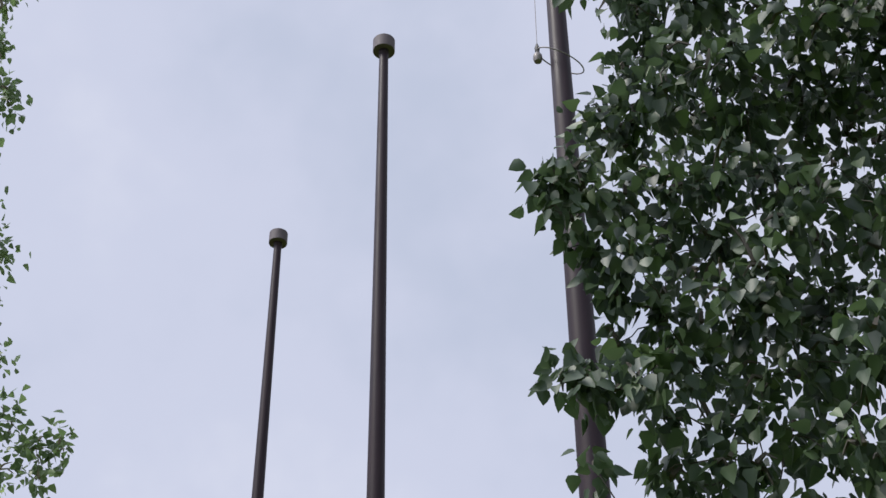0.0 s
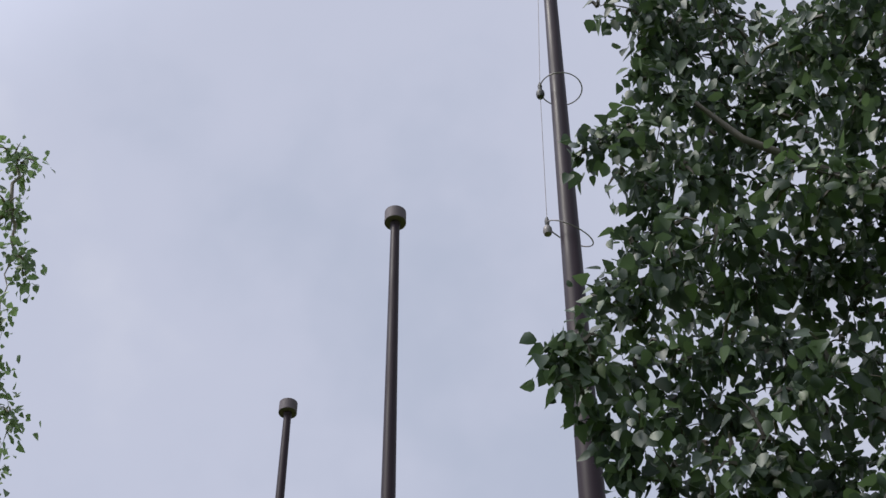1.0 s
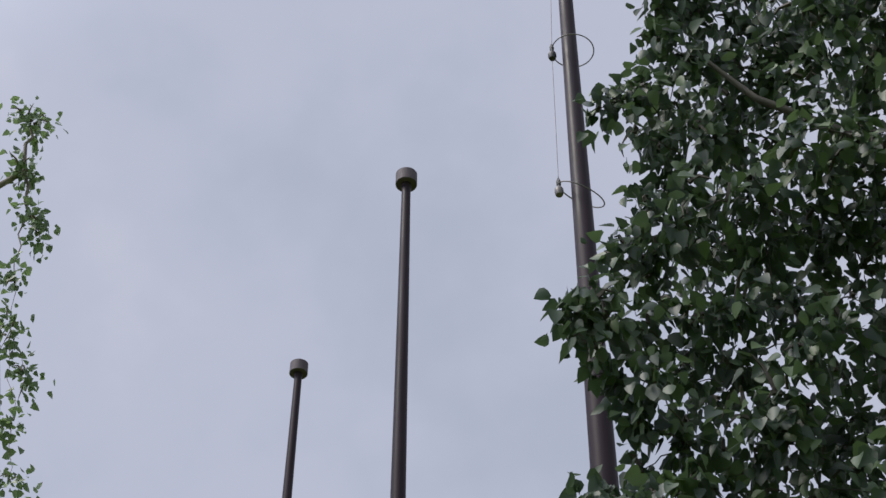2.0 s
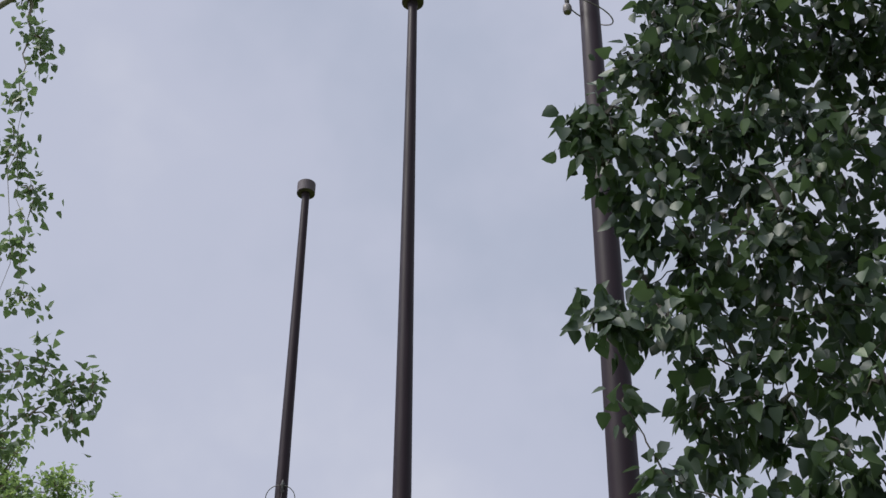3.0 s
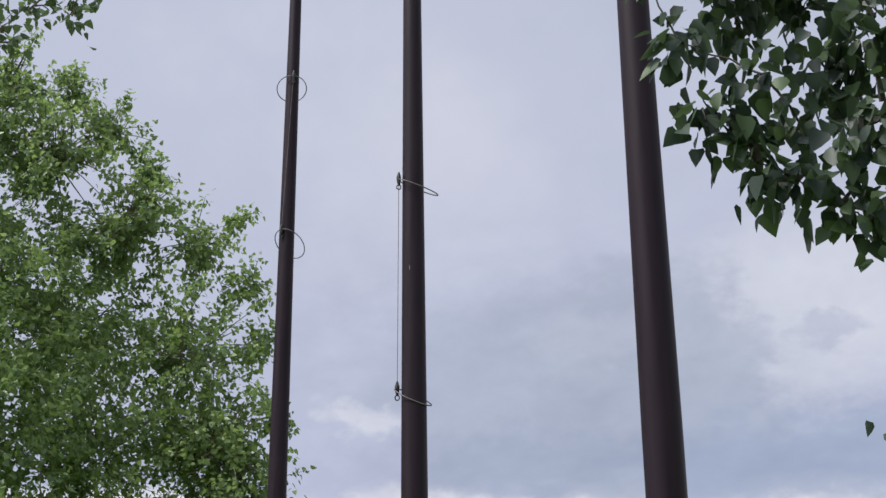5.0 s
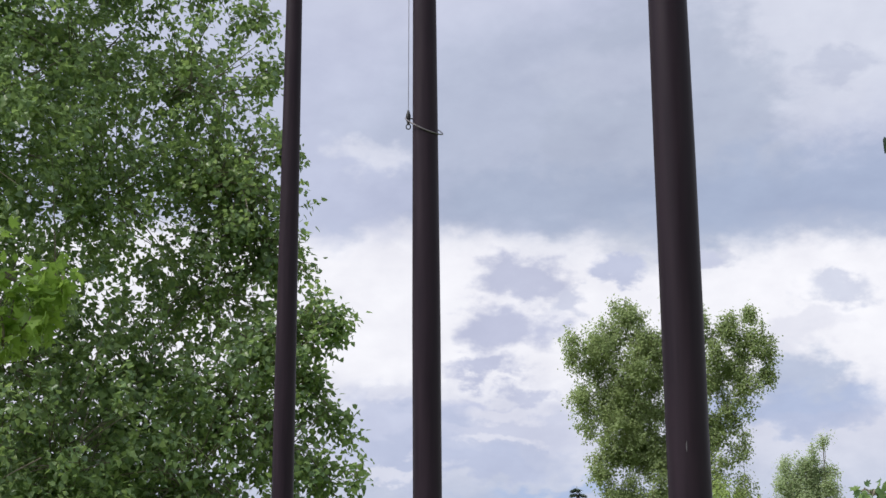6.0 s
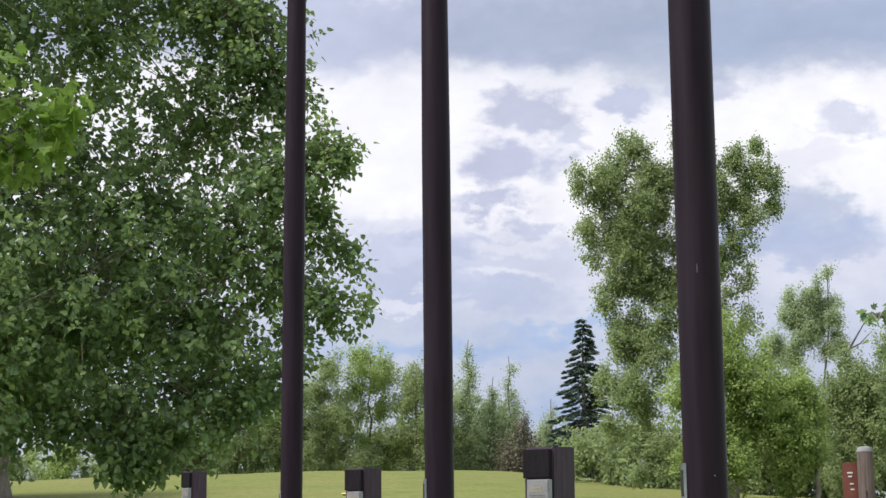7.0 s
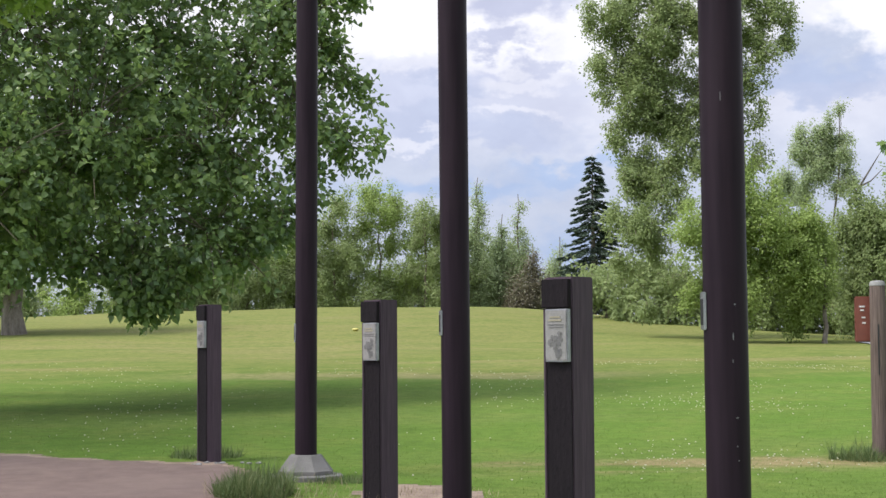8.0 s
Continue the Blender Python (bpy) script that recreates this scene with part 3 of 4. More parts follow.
    # chipped finish
    for cz, turn, size in chips:
        bm = bmesh.new()
        rng = random.Random(int(cz * 100))
        rr = radius(cz) + 0.0012
        vs = []
        for q in np.linspace(0, 2 * pi, 8, endpoint=False):
            k = rng.uniform(0.6, 1.0)
            ang = radians(turn) + k * 0.5 * size[0] * cos(q) / rr
            vs.append(bm.verts.new((rr * cos(ang), rr * sin(ang), cz + k * 0.5 * size[1] * sin(q))))
        bm.faces.new(vs)
        part("paint_chip", bm, CHIP, pole, "bare metal chip in the finish")
    # access plate low on the shaft
    m = Matrix.Rotation(radians(plate_turn), 4, "Z")
    bm = bmesh.new()
    box(bm, base_r - 0.006, base_r + 0.008, -0.045, 0.045, plate_z - 0.095, plate_z + 0.095, 0.004)
    bm.transform(m)
    plate = part("access_plate", bm, STEEL, pole, "small steel cover plate")
    bm = bmesh.new()
    box(bm, base_r + 0.008, base_r + 0.011, -0.030, 0.030, plate_z - 0.070, plate_z + 0.060)
    bm.transform(m)
    part("lock_recess", bm, RUBBER, plate)
    return pole


def footing(place, label):
    """Eight-sided sloping concrete collar on a round slab."""
    f = thing("concrete_footing", place, label, "footing", "flagpole footings")
    bm = bmesh.new()
    lathe(bm, [(0.37, -0.25), (0.37, 0.030), (0.36, 0.040)], 32)
    smooth(part("slab", bm, CONCRETE, f))
    bm = bmesh.new()
    lathe(bm, [(0.285, 0.041), (0.285, 0.080), (0.272, 0.092), (0.170, 0.228), (0.160, 0.236)], 8)
    bmesh.ops.rotate(bm, verts=bm.verts, cent=(0, 0, 0), matrix=Matrix.Rotation(radians(22), 3, "Z"))
    part("collar", bm, CONCRETE, f, "sloping eight-sided concrete collar")
    return f


def foot_of(az, d, lean, up=0.0):
    """Where a shaft that leans sideways by lean per metre meets the ground, from its bearing at eye level."""
    a = radians(az)
    x, y = d * sin(a) - lean * 1.4 * cos(a), d * cos(a) + lean * 1.4 * sin(a)
    return x, y, float(height(x, y)) + up


SHAFTS = [
    (-4.836, 16.80, 0.0049, 15.55, [(11.08, 100, 0.16, 0, 0.02, 0, 0.170), (9.13, 58, 0.22, 0, 0.02, 0, 0.165)], 1.55, 187, [], "tall dark bronze flagpole with a drum cap on a concrete collar"),
    (0.149, 12.65, -0.0026, 14.95, [(7.74, 15, 0.10, 24, 0.035, 0, 0.175), (5.91, -35, 0.19, 10, 0.065, 0, 0.142)], 1.58, 188, [(6.9, 250, (0.007, 0.06))], "tall dark bronze flagpole with slack cable rings between two posts"),
    (8.957, 8.615, -0.0022, 15.0, [(12.30, 0, 0.02, 0, 0.085, 1, 0.175), (10.66, 0, 0.16, 26, 0.095, 2, 0.175)], 1.57, 182, [(1.60, 285, (0.014, 0.012)), (1.44, 279, (0.008, 0.05)), (1.32, 277, (0.008, 0.02)), (1.04, 286, (0.020, 0.009)), (0.90, 285, (0.010, 0.012)), (0.83, 288, (0.010, 0.010)), (2.64, 257, (0.0045, 0.060))], "tall dark bronze flagpole with scratched finish and halyard, beside a poplar"),
]
for az, d, lean, top, rings, plate_z, plate_turn, chips, label in SHAFTS:
    x, y, z = foot_of(az, d, lean)
    flagpole((x, y, z), (0, lean, 0), top - z, [(r[0] - z, *r[1:]) for r in rings], plate_z - z, plate_turn, [(c[0] - z, *c[1:]) for c in chips], d < 10, label)
    footing((x, y, z), "low sloping concrete footing collar round a flagpole")


# ---------------------------------------------------------------- plaque posts
def plaque_post(place, turn, tall, label):
    """A squared dark post; one face is rebated below its head and carries a small printed plaque."""
    post = thing("plaque_post", place, label, "post", "plaque posts", rz=turn)
    w = 0.105
    bm = bmesh.new()
    box(bm, -w + 0.030, w, -w, w, -0.3, tall, 0.007)
    part("post_body", bm, POST, post)
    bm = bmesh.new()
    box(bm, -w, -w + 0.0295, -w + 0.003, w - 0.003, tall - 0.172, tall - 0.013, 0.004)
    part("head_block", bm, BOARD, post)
    bm = bmesh.new()
    box(bm, -w + 0.014, -w + 0.0295, w - 0.020, w - 0.004, -0.3, tall - 0.174, 0.003)
    part("edge_strip", bm, POST, post)
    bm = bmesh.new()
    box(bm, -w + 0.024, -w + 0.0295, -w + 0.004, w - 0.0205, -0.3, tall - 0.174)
    part("recessed_board", bm, BOARD, post, "recessed board darkened as the shaded side")
    pz = tall - 0.325
    bm = bmesh.new()
    box(bm, -w - 0.004, -w + 0.028, -w + 0.006, w - 0.036, pz - 0.148, pz + 0.146, 0.003)
    plaque = part("plaque", bm, STEEL, post, "pale printed plaque in a thin metal frame")
    bm = bmesh.new()
    box(bm, -w - 0.007, -w - 0.003, -0.092, 0.062, pz - 0.140, pz + 0.138)
    face = part("face", bm, VINYL, plaque, "off-white printed face")
    bm = bmesh.new()
    for k, (half, z) in enumerate(((0.040, 0.095), (0.050, 0.078))):
        box(bm, -w - 0.0095, -w - 0.0068, -0.010 - half, -0.010 + half, pz + z, pz + z + 0.010)
    part("title_bars", bm, OCHRE, plaque)
    bm = bmesh.new()
    for k in range(2):
        box(bm, -w - 0.0095, -w - 0.0068, -0.074, 0.046 - 0.012 * (k % 2), pz + 0.056 - 0.014 * k, pz + 0.060 - 0.014 * k)
    part("text_bars", bm, INK, plaque)
    # dark print in the lower half, irregular blots
    bm = bmesh.new()
    rng = random.Random(5)
    for k in range(22):
        y0, z0 = -0.076 + 0.115 * rng.random(), pz - 0.120 + 0.135 * rng.random() ** 1.2
        s = 0.008 + 0.014 * rng.random()
        c = [bm.verts.new((-w - 0.0082 - 0.0002 * k, y0 + s * (0.6 + 0.5 * rng.random()) * cos(q), z0 + 1.3 * s * (0.6 + 0.5 * rng.random()) * sin(q))) for q in np.linspace(0, 2 * pi, 7, endpoint=False)]
        bm.faces.new(c[::-1])
    part("print", bm, INK, plaque)
    return post


for az, d, turn, top, label in [
    (-7.92, 18.2, 35, 0.48, "dark stained square post with a small plaque at the path's end"),
    (-2.05, 12.9, 41.5, 0.37, "dark stained square post with a small plaque between two flagpoles"),
    (4.50, 9.25, 43, 0.385, "dark stained square post with a printed plaque on the lawn"),
]:
    p = polar(az, 0, d)
    z = float(height(p.x, p.y))
    plaque_post((p.x, p.y, z), turn, 1.4 + top - z, label)

# ---------------------------------------------------------------- wooden sign post
p = polar(15.02, 0, 18.6)
z = float(height(p.x, p.y))
sign = thing("sign_post", (p.x, p.y, z), "weathered brown wooden post with a red-brown sign panel, on the lawn", "sign post")
bm = bmesh.new()
lathe(bm, [(0.092, -0.3), (0.092, 0.6), (0.089, 1.2), (0.086, 1.86), (0.076, 1.90), (0.04, 1.915)], 20)
for v in bm.verts:
    v.co.x *= 1 + 0.04 * noise.noise(v.co * 3)
smooth(part("post", bm, WOOD, sign), 50)
bm = bmesh.new()
lathe(bm, [(0.088, 1.872), (0.089, 1.885), (0.076, 1.922), (0.03, 1.930)], 20)
smooth(part("post_cap", bm, GRAVEL, sign, "pale weathered cap"))
bm = bmesh.new()
box(bm, -0.030, -0.016, -0.091, -0.078, 0.9, 1.45)
part("crack", bm, RUBBER, sign, "dark split in the wood")
bm = bmesh.new()
box(bm, -0.23, 0.07, 0.095, 0.123, 1.26, 1.76, 0.012)
panel = part("sign_panel", bm, SIGN_RED, sign, "red-brown painted panel")
for k, (x0, x1, z0) in enumerate([(-0.18, -0.12, 1.64), (-0.17, -0.13, 1.60), (-0.155, -0.115, 1.52), (-0.15, -0.11, 1.46)]):
    bm = bmesh.new()
    box(bm, x0, x1, 0.090, 0.0948, z0, z0 + 0.016)
    part("text_bar", bm, WHITE_PAINT, panel)

# a small yellow marker out on the lawn
p = polar(-2.85, 0, 56)
mk = thing("lawn_marker", (p.x, p.y, float(height(p.x, p.y))), "small yellow plastic disc lying in the grass", "marker")
bm = bmesh.new()
lathe(bm, [(0.05, 0.0), (0.12, 0.06), (0.10, 0.09), (0.03, 0.10)], 14)
smooth(part("disc", bm, YELLOW, mk))


# ---------------------------------------------------------------- trees
def limb_points(a, b, rng, sag=0.0, n=7, wob=0.06):
    """A bending line from a to b that leaves a upwards."""
    a, b = Vector(a), Vector(b)
    L = (b - a).length
    out = []
    for k in range(n):
        s = k / (n - 1)
        p = a.lerp(b, s)
        p.z += sag * L * sin(pi * s)
        if 0 < k < n - 1:
            p += Vector([rng.uniform(-1, 1) * wob * L for _ in range(3)])
        out.append(p)
    return out


def tree(name, label, category, base, trunk_top, trunk_r, lobes, leaf, shape, mat, per_m3, seed, group="", twig_leaves=14,
         spread=0.28, hang=0.5, singles=0, single_where=None, limb_r=0.4, bark=BARK, wild=0.5, dense=0.0, twigs_each=60, face=0.0, loose=0.75):
    """A trunk that rises from base to trunk_top, a limb to each lobe, and leaves in sprays along twigs within the lobes.
    lobes: (centre, (rx, ry, rz)). leaf: length. per_m3: sprays a cubic metre. singles: leaves that stay parts of their own."""
    rng, nr = random.Random(seed), np.random.default_rng(seed)
    root = thing(name, base, label, category, group)
    o = Vector(base)
    stem = limb_points((0, 0, -0.3), Vector(trunk_top) - o, rng, 0, 9, 0.015)
    bm = bmesh.new()
    tube(bm, stem, [trunk_r * (1.35 if k == 0 else 1.0) * (1 - 0.78 * k / 8) for k in range(9)], 12)
    smooth(part("trunk", bm, bark, root), 80)
    pos, alongs, outs = [], [], []
    if shape is RHOMB:
        twigs_each = 6
    twigs = bmesh.new()
    nodes = []
    local = sorted(((Vector(c) - o, Vector(r)) for c, r in lobes), key=lambda q: min((q[0] - p).length for p in stem))
    for c, r in local:
        # a limb grows from the stem, or from the end of a limb nearer to it
        s = min(max((c.z - stem[0].z) / max(stem[-1].z - stem[0].z, 0.1) - 0.22, 0.12), 0.93)
        k = int(s * 8)
        a = stem[k].lerp(stem[min(k + 1, 8)], s * 8 - k)
        r0 = max(min(trunk_r * limb_r * (1 - 0.6 * s), 0.5 * trunk_r), 0.007)
        near = min(nodes, key=lambda q: (q[0] - c).length, default=None)
        if near and (near[0] - c).length < 0.8 * (a - c).length:
            a, r0 = near[0], max(0.65 * near[1], 0.004)
        lim = limb_points(a, c, rng, 0.06, 6, 0.05)
        nodes.append((c, r0 * 0.6))
        bm = bmesh.new()
        tube(bm, lim, [r0 * (1 - 0.5 * q / 5) for q in range(6)], 7)
        smooth(part("limb", bm, bark, root), 80)
        vol = 4 / 3 * pi * r.x * r.y * r.z
        m = max(1 if r.x < 0.03 else 2 if r.x < 0.06 else 4, int(vol * per_m3 * min(max(dense / r.x, 1.0), 3.2)))
        # sprays, denser towards the rim, with an uneven edge
        w = unit(nr.normal(size=(m, 3))) * (nr.random((m, 1)) ** 0.45)
        edge = 1 + wild * np.array([noise.noise(Vector(q) * 2.3 + Vector((seed, 0, 0))) for q in w])[:, None]
        tips = np.array(c)[None] + w * np.array(r)[None] * edge
        starts = np.array(c)[None] + w * np.array(r)[None] * edge * 0.25 + nr.normal(size=(m, 3)) * 0.08 * min(r)
        for q in range(0, m, max(1, m // twigs_each)):
            tube(twigs, [starts[q], (starts[q] + tips[q]) / 2 + (0, 0, 0.03), tips[q]], [0.012 + 0.1 * r0, 0.008 + 0.06 * r0, 0.003], 4)
        n = np.minimum(nr.poisson(twig_leaves, m) + 2, 4 if r.x < 0.03 else 999)
        idx = np.repeat(np.arange(m), n)
        back = unit(starts - tips)[idx]
        p = tips[idx] + back * (nr.random((len(idx), 1)) ** 1.3) * spread * 1.8 + nr.normal(size=(len(idx), 3)) * spread * 0.42
        pos.append(p)
        out = unit(p - np.array(c)[None])
        axis = unit((p - np.array(stem[5])[None]) * np.array((1, 1, 0.35))[None])
        outs.append(unit(out * 0.8 + axis * 0.2))
        alongs.append(unit(out * 0.5 + nr.normal(size=p.shape) * loose + np.array((0, 0, -hang))))
    pos, alongs, outs = np.concatenate(pos), np.concatenate(alongs), np.concatenate(outs)
    across = unit(np.cross(alongs, unit(nr.normal(size=pos.shape) * (0.8 - 0.35 * face) + outs * face + np.array((0, 0, 0.7)))))
    size = leaf * nr.uniform(0.65, 1.2, len(pos))
    width = size * nr.uniform(0.75, 1.0, len(pos))
    alone = np.zeros(len(pos), bool)
    if singles:
        world_pos = pos + np.array(o)[None]
        order = np.argsort(single_where(world_pos))[:singles]
        alone[order] = True
    tagged(part("twig_work", twigs, bark if bark is DARK_TWIG else TWIG, root), kind="stuff")
    v, loops, sizes = scatter(shape, pos[~alone], alongs[~alone], across[~alone], size[~alone], width[~alone])
    crown = new("crown", mesh_from("crown", v, loops, sizes, mat))
    crown.parent = root
    tagged(crown, kind="stuff")
    if singles:
        v, loops, sizes = scatter(shape, np.zeros((1, 3)), np.array([[0., 1, 0]]), np.array([[1., 0, 0]]), np.ones(1), np.ones(1))
        me = mesh_from("leaf", v, loops, sizes, mat)
        for i in np.nonzero(alone)[0]:
            ob = new("leaf", me)
            ob.parent = root
            y, x = Vector(alongs[i]), Vector(across[i])
            zax = x.cross(y)
            ob.matrix_basis = Matrix.LocRotScale(pos[i], Matrix((x, y, zax)).transposed().to_quaternion(), (width[i], size[i], width[i]))
    return root


def lobe(az, el, d, r, flatten=1.0):
    r *= 1.15 if d > 40 else 1.0
    return polar(az, el, d), (r, r, r * flatten)


def plumes(lobes, seed, n=3, tall=1.5):
    """Breaks lobes up into smaller upright plumes."""
    rng = random.Random(seed)
    out = []
    for c, r in lobes:
        for _ in range(n):
            k = r[0] * rng.uniform(0.45, 0.78)
            off = Vector([rng.uniform(-0.62, 0.62) * r[0] for _ in range(3)])
            out.append((c + off, (k, k, k * tall)))
    return out


def on_ground(az, d):
    p = polar(az, 0, d)
    return p.x, p.y, float(height(p.x, p.y))


# the big poplar beside the path
A = [lobe(-16.5, 27.5, 28.1, 1.62), lobe(-13.6, 27.0, 27.5, 1.38), lobe(-11.6, 28.0, 28.0, 0.85), lobe(-9.8, 26.6, 28.0, 0.6), lobe(-13.0, 29.2, 28.1, 0.69), lobe(-15.5, 29.2, 28.1, 1.00), lobe(-16.5, 23, 27.5, 2.50), lobe(-10.8, 24.6, 27.5, 1.31), lobe(-8.0, 24.2, 27.5, 0.94), lobe(-6.6, 25.2, 27.5, 0.45), lobe(-9.8, 25.6, 27.5, 0.62), lobe(-5.9, 23.0, 27.5, 0.56), lobe(-5.3, 21.0, 27.5, 0.56),
     lobe(-12.5, 21, 28.8, 2.38), lobe(-8.0, 20.4, 27.5, 1.56), lobe(-18, 18, 26.2, 3.25), lobe(-11.5, 16.5, 27.5, 2.25), lobe(-6.6, 17.2, 26.9, 1.31), lobe(-4.8, 18.4, 27.5, 0.53),
     lobe(-7.2, 13.6, 27.5, 1.44), lobe(-4.9, 14.6, 26.9, 0.75), lobe(-14.5, 11.5, 26.2, 2.62), lobe(-9.5, 10.5, 26.9, 1.88), lobe(-4.4, 11.6, 26.2, 1.06), lobe(-2.8, 12.2, 26.2, 0.56),
     lobe(-4.9, 8.3, 26.2, 1.12), lobe(-2.9, 8.9, 26.2, 0.53), lobe(-3.2, 6.9, 25.6, 0.69), lobe(-2.1, 7.0, 25.6, 0.35), lobe(-7.5, 7.0, 25.6, 1.56), lobe(-12, 7.0, 25.0, 2.12), lobe(-16.5, 6.0, 25.0, 2.38),
     lobe(-6.4, 9.6, 26.0, 1.25), lobe(-6.0, 15.6, 27.0, 1.2), lobe(-5.6, 11.2, 26.4, 0.9), lobe(-7.6, 17.6, 27.4, 1.2), lobe(-3.9, 10.2, 26.2, 0.7), lobe(-3.6, 12.6, 26.3, 0.55),
     # unseen lobes, added to cast shade on the lawn and the crown's top
     *[(Vector(p), (1.9, 1.8, 1.6)) for p in ((-12.0, 18.5, 7.0), (-12.5, 20.0, 10.0), (-13.0, 18.5, 12.5), (-11.5, 21.5, 8.5), (-12.5, 22.5, 12.0), (-12.2, 16.8, 9.0), (-10.4, 18.0, 9.5), (-13.2, 15.8, 9.0), (-9.8, 19.2, 11.5), (-11.0, 17.2, 12.5), (-12.5, 24.5, 17.5), (-13.0, 24.0, 20.5), (-12.2, 26.5, 20.0), (-12.4, 22.6, 18.6), (-14.2, 25.5, 18.0), (-13.6, 23.0, 15.5))],
     lobe(-10.6, 2.5, 24.5, 0.6), lobe(-10.3, 1.5, 24.4, 0.32), lobe(-9.3, 2.6, 24.5, 0.55), lobe(-12.4, 3.2, 24.6, 0.6), lobe(-7.0, 3.3, 25.0, 0.7), lobe(-13.8, 3.4, 24.6, 0.5),
     lobe(-5.3, 4.6, 25.6, 0.78), lobe(-13.0, 6.0, 27.2, 1.2), lobe(-10.0, 6.1, 27.0, 1.4), lobe(-7.5, 5.8, 26.6, 1.0), lobe(-9.8, 8.6, 27.4, 1.3), lobe(-4.6, 6.0, 25.6, 0.6), lobe(-6.2, 3.9, 25.2, 0.6), lobe(-10.6, 2.0, 24.4, 0.5), lobe(-12.0, 3.0, 24.4, 0.5), lobe(-9.8, 2.0, 24.4, 0.5), lobe(-10.0, 1.8, 24.4, 0.45), lobe(-9.4, 1.6, 24.4, 0.32), lobe(-10.5, 1.6, 24.4, 0.36), lobe(-10.0, 1.2, 24.4, 0.26), lobe(-9.1, 2.4, 24.5, 0.45), lobe(-9.9, 2.6, 24.5, 0.5), lobe(-8.3, 2.9, 24.6, 0.5), lobe(-8.0, 4.0, 25.0, 1.06), lobe(-10.6, 3.8, 24.8, 1.0), lobe(-14.5, 4.8, 25.0, 1.1), lobe(-10.3, 1.7, 24.5, 0.47), lobe(-17.5, 4.8, 25.6, 1.40)]
tree("poplar_tree", "large dense green poplar tree with drooping low boughs over the lawn", "tree", on_ground(-20.5, 28.5), polar(-18.5, 27, 28.5), 0.36, A,
     0.108, HEART, POPLAR, 6.0, 11, twig_leaves=20, spread=0.20, dense=2.0, face=0.6, loose=0.7, hang=0.45)

# a second poplar, closer, with boughs reaching overhead
C = [lobe(a + (1.1 if e > 35 else 0.3), e, 12.5, r) for a, e, r in ((-20.2, 48.0, 0.42), (-19.8, 46.2, 0.36), (-19.2, 44.9, 0.28), (-18.4, 44.2, 0.14), (-18.6, 40.9, 0.34), (-17.5, 39.5, 0.26), (-17.6, 37.7, 0.26), (-17.2, 36.0, 0.22),
                                         (-16.0, 33.6, 0.30), (-14.9, 33.9, 0.22), (-13.7, 33.1, 0.20), (-12.8, 33.3, 0.12), (-13.4, 32.2, 0.14), (-15.2, 32.2, 0.26), (-16.6, 31.2, 0.34), (-17.6, 33.8, 0.36), (-19.0, 42.5, 0.22))]
# unseen lobes off to the side, added to shade the posts, poles and lawn
C += [(Vector(p), (1.5, 1.4, 1.4)) for p in ((-7.6, 8.2, 10.5), (-8.2, 8.8, 14.0), (-10.5, 10.5, 8.5), (-11.5, 14.0, 13.0), (-10.5, 12.5, 15.5), (-9.0, 6.5, 14.0), (-6.2, 3.2, 12.0), (-6.8, 4.6, 14.0))]
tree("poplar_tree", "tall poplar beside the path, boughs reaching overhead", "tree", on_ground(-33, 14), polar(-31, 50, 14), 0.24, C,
     0.085, HEART, HALF_SHADED_LEAF, 26.0, 12, twig_leaves=13, spread=0.16, dense=0.5)

# maple bough
D = [lobe(-15.6, 14.5, 10, 0.36), lobe(-13.6, 13.9, 10, 0.26), lobe(-12.7, 13.5, 10, 0.16), lobe(-14.6, 12.6, 10, 0.22), lobe(-16.5, 16.3, 10, 0.25), lobe(-16.5, 12.5, 10, 0.35), lobe(-13.2, 12.9, 10, 0.22), lobe(-12.3, 13.9, 10, 0.15), lobe(-14.0, 11.9, 10, 0.22), lobe(-15.4, 11.6, 10, 0.25)]
tree("maple_tree", "young maple with bright yellow-green lobed leaves", "tree", on_ground(-27, 10.4), polar(-26, 24, 10.4), 0.11, D,
     0.10, LOBED, MAPLE, 95.0, 13, twig_leaves=9, spread=0.13)

# the near poplar whose boughs hang in front of the flagpole
EDGE = np.array([(25.2, 29), (26.6, 23.5), (27.6, 19.6), (28.6, 17.0), (29.4, 15.2), (30.2, 14.2), (31.5, 13.8), (33, 12.5), (35, 11.7), (37, 12.0), (38.5, 10.9), (40.5, 10.4), (42.5, 10.3),
                 (44, 9.1), (45, 8.7), (46.5, 10.4), (48, 12.2), (49.5, 13.3), (51.5, 12.9), (53, 14.2), (55, 13.9), (57, 14.8), (58.5, 17)])    # angle up, bearing of the crown's edge


def hanging_crown(seed):
    """Small clumps of leaves, close together behind the crown's uneven edge and two or three deep."""
    rng = random.Random(seed)
    out = []
    for z in np.arange(2.05, 7.15, 0.145):
        edge = float(np.interp(math.degrees(math.atan2(z, 4.6)), EDGE[:, 0], EDGE[:, 1]))
        a = edge + rng.uniform(0.9, 2.2)
        while a < 33:
            deep = min((a - edge) / 8, 1.0)
            here = a
            a += rng.uniform(1.3, 2.5)
            if 20.5 < here < 27 and z > 6.5:    # a notch in the top
                continue
            r = rng.uniform(0.10, 0.14) + 0.05 * deep
            far = rng.uniform(4.4, 4.7 + 1.0 * deep)
            p = polar(here, 0, far)
            out.append((Vector((p.x, p.y, 1.4 + z * far / 4.6 + rng.uniform(-0.07, 0.07))), (r, r, r)))
    return out


E = hanging_crown(8)
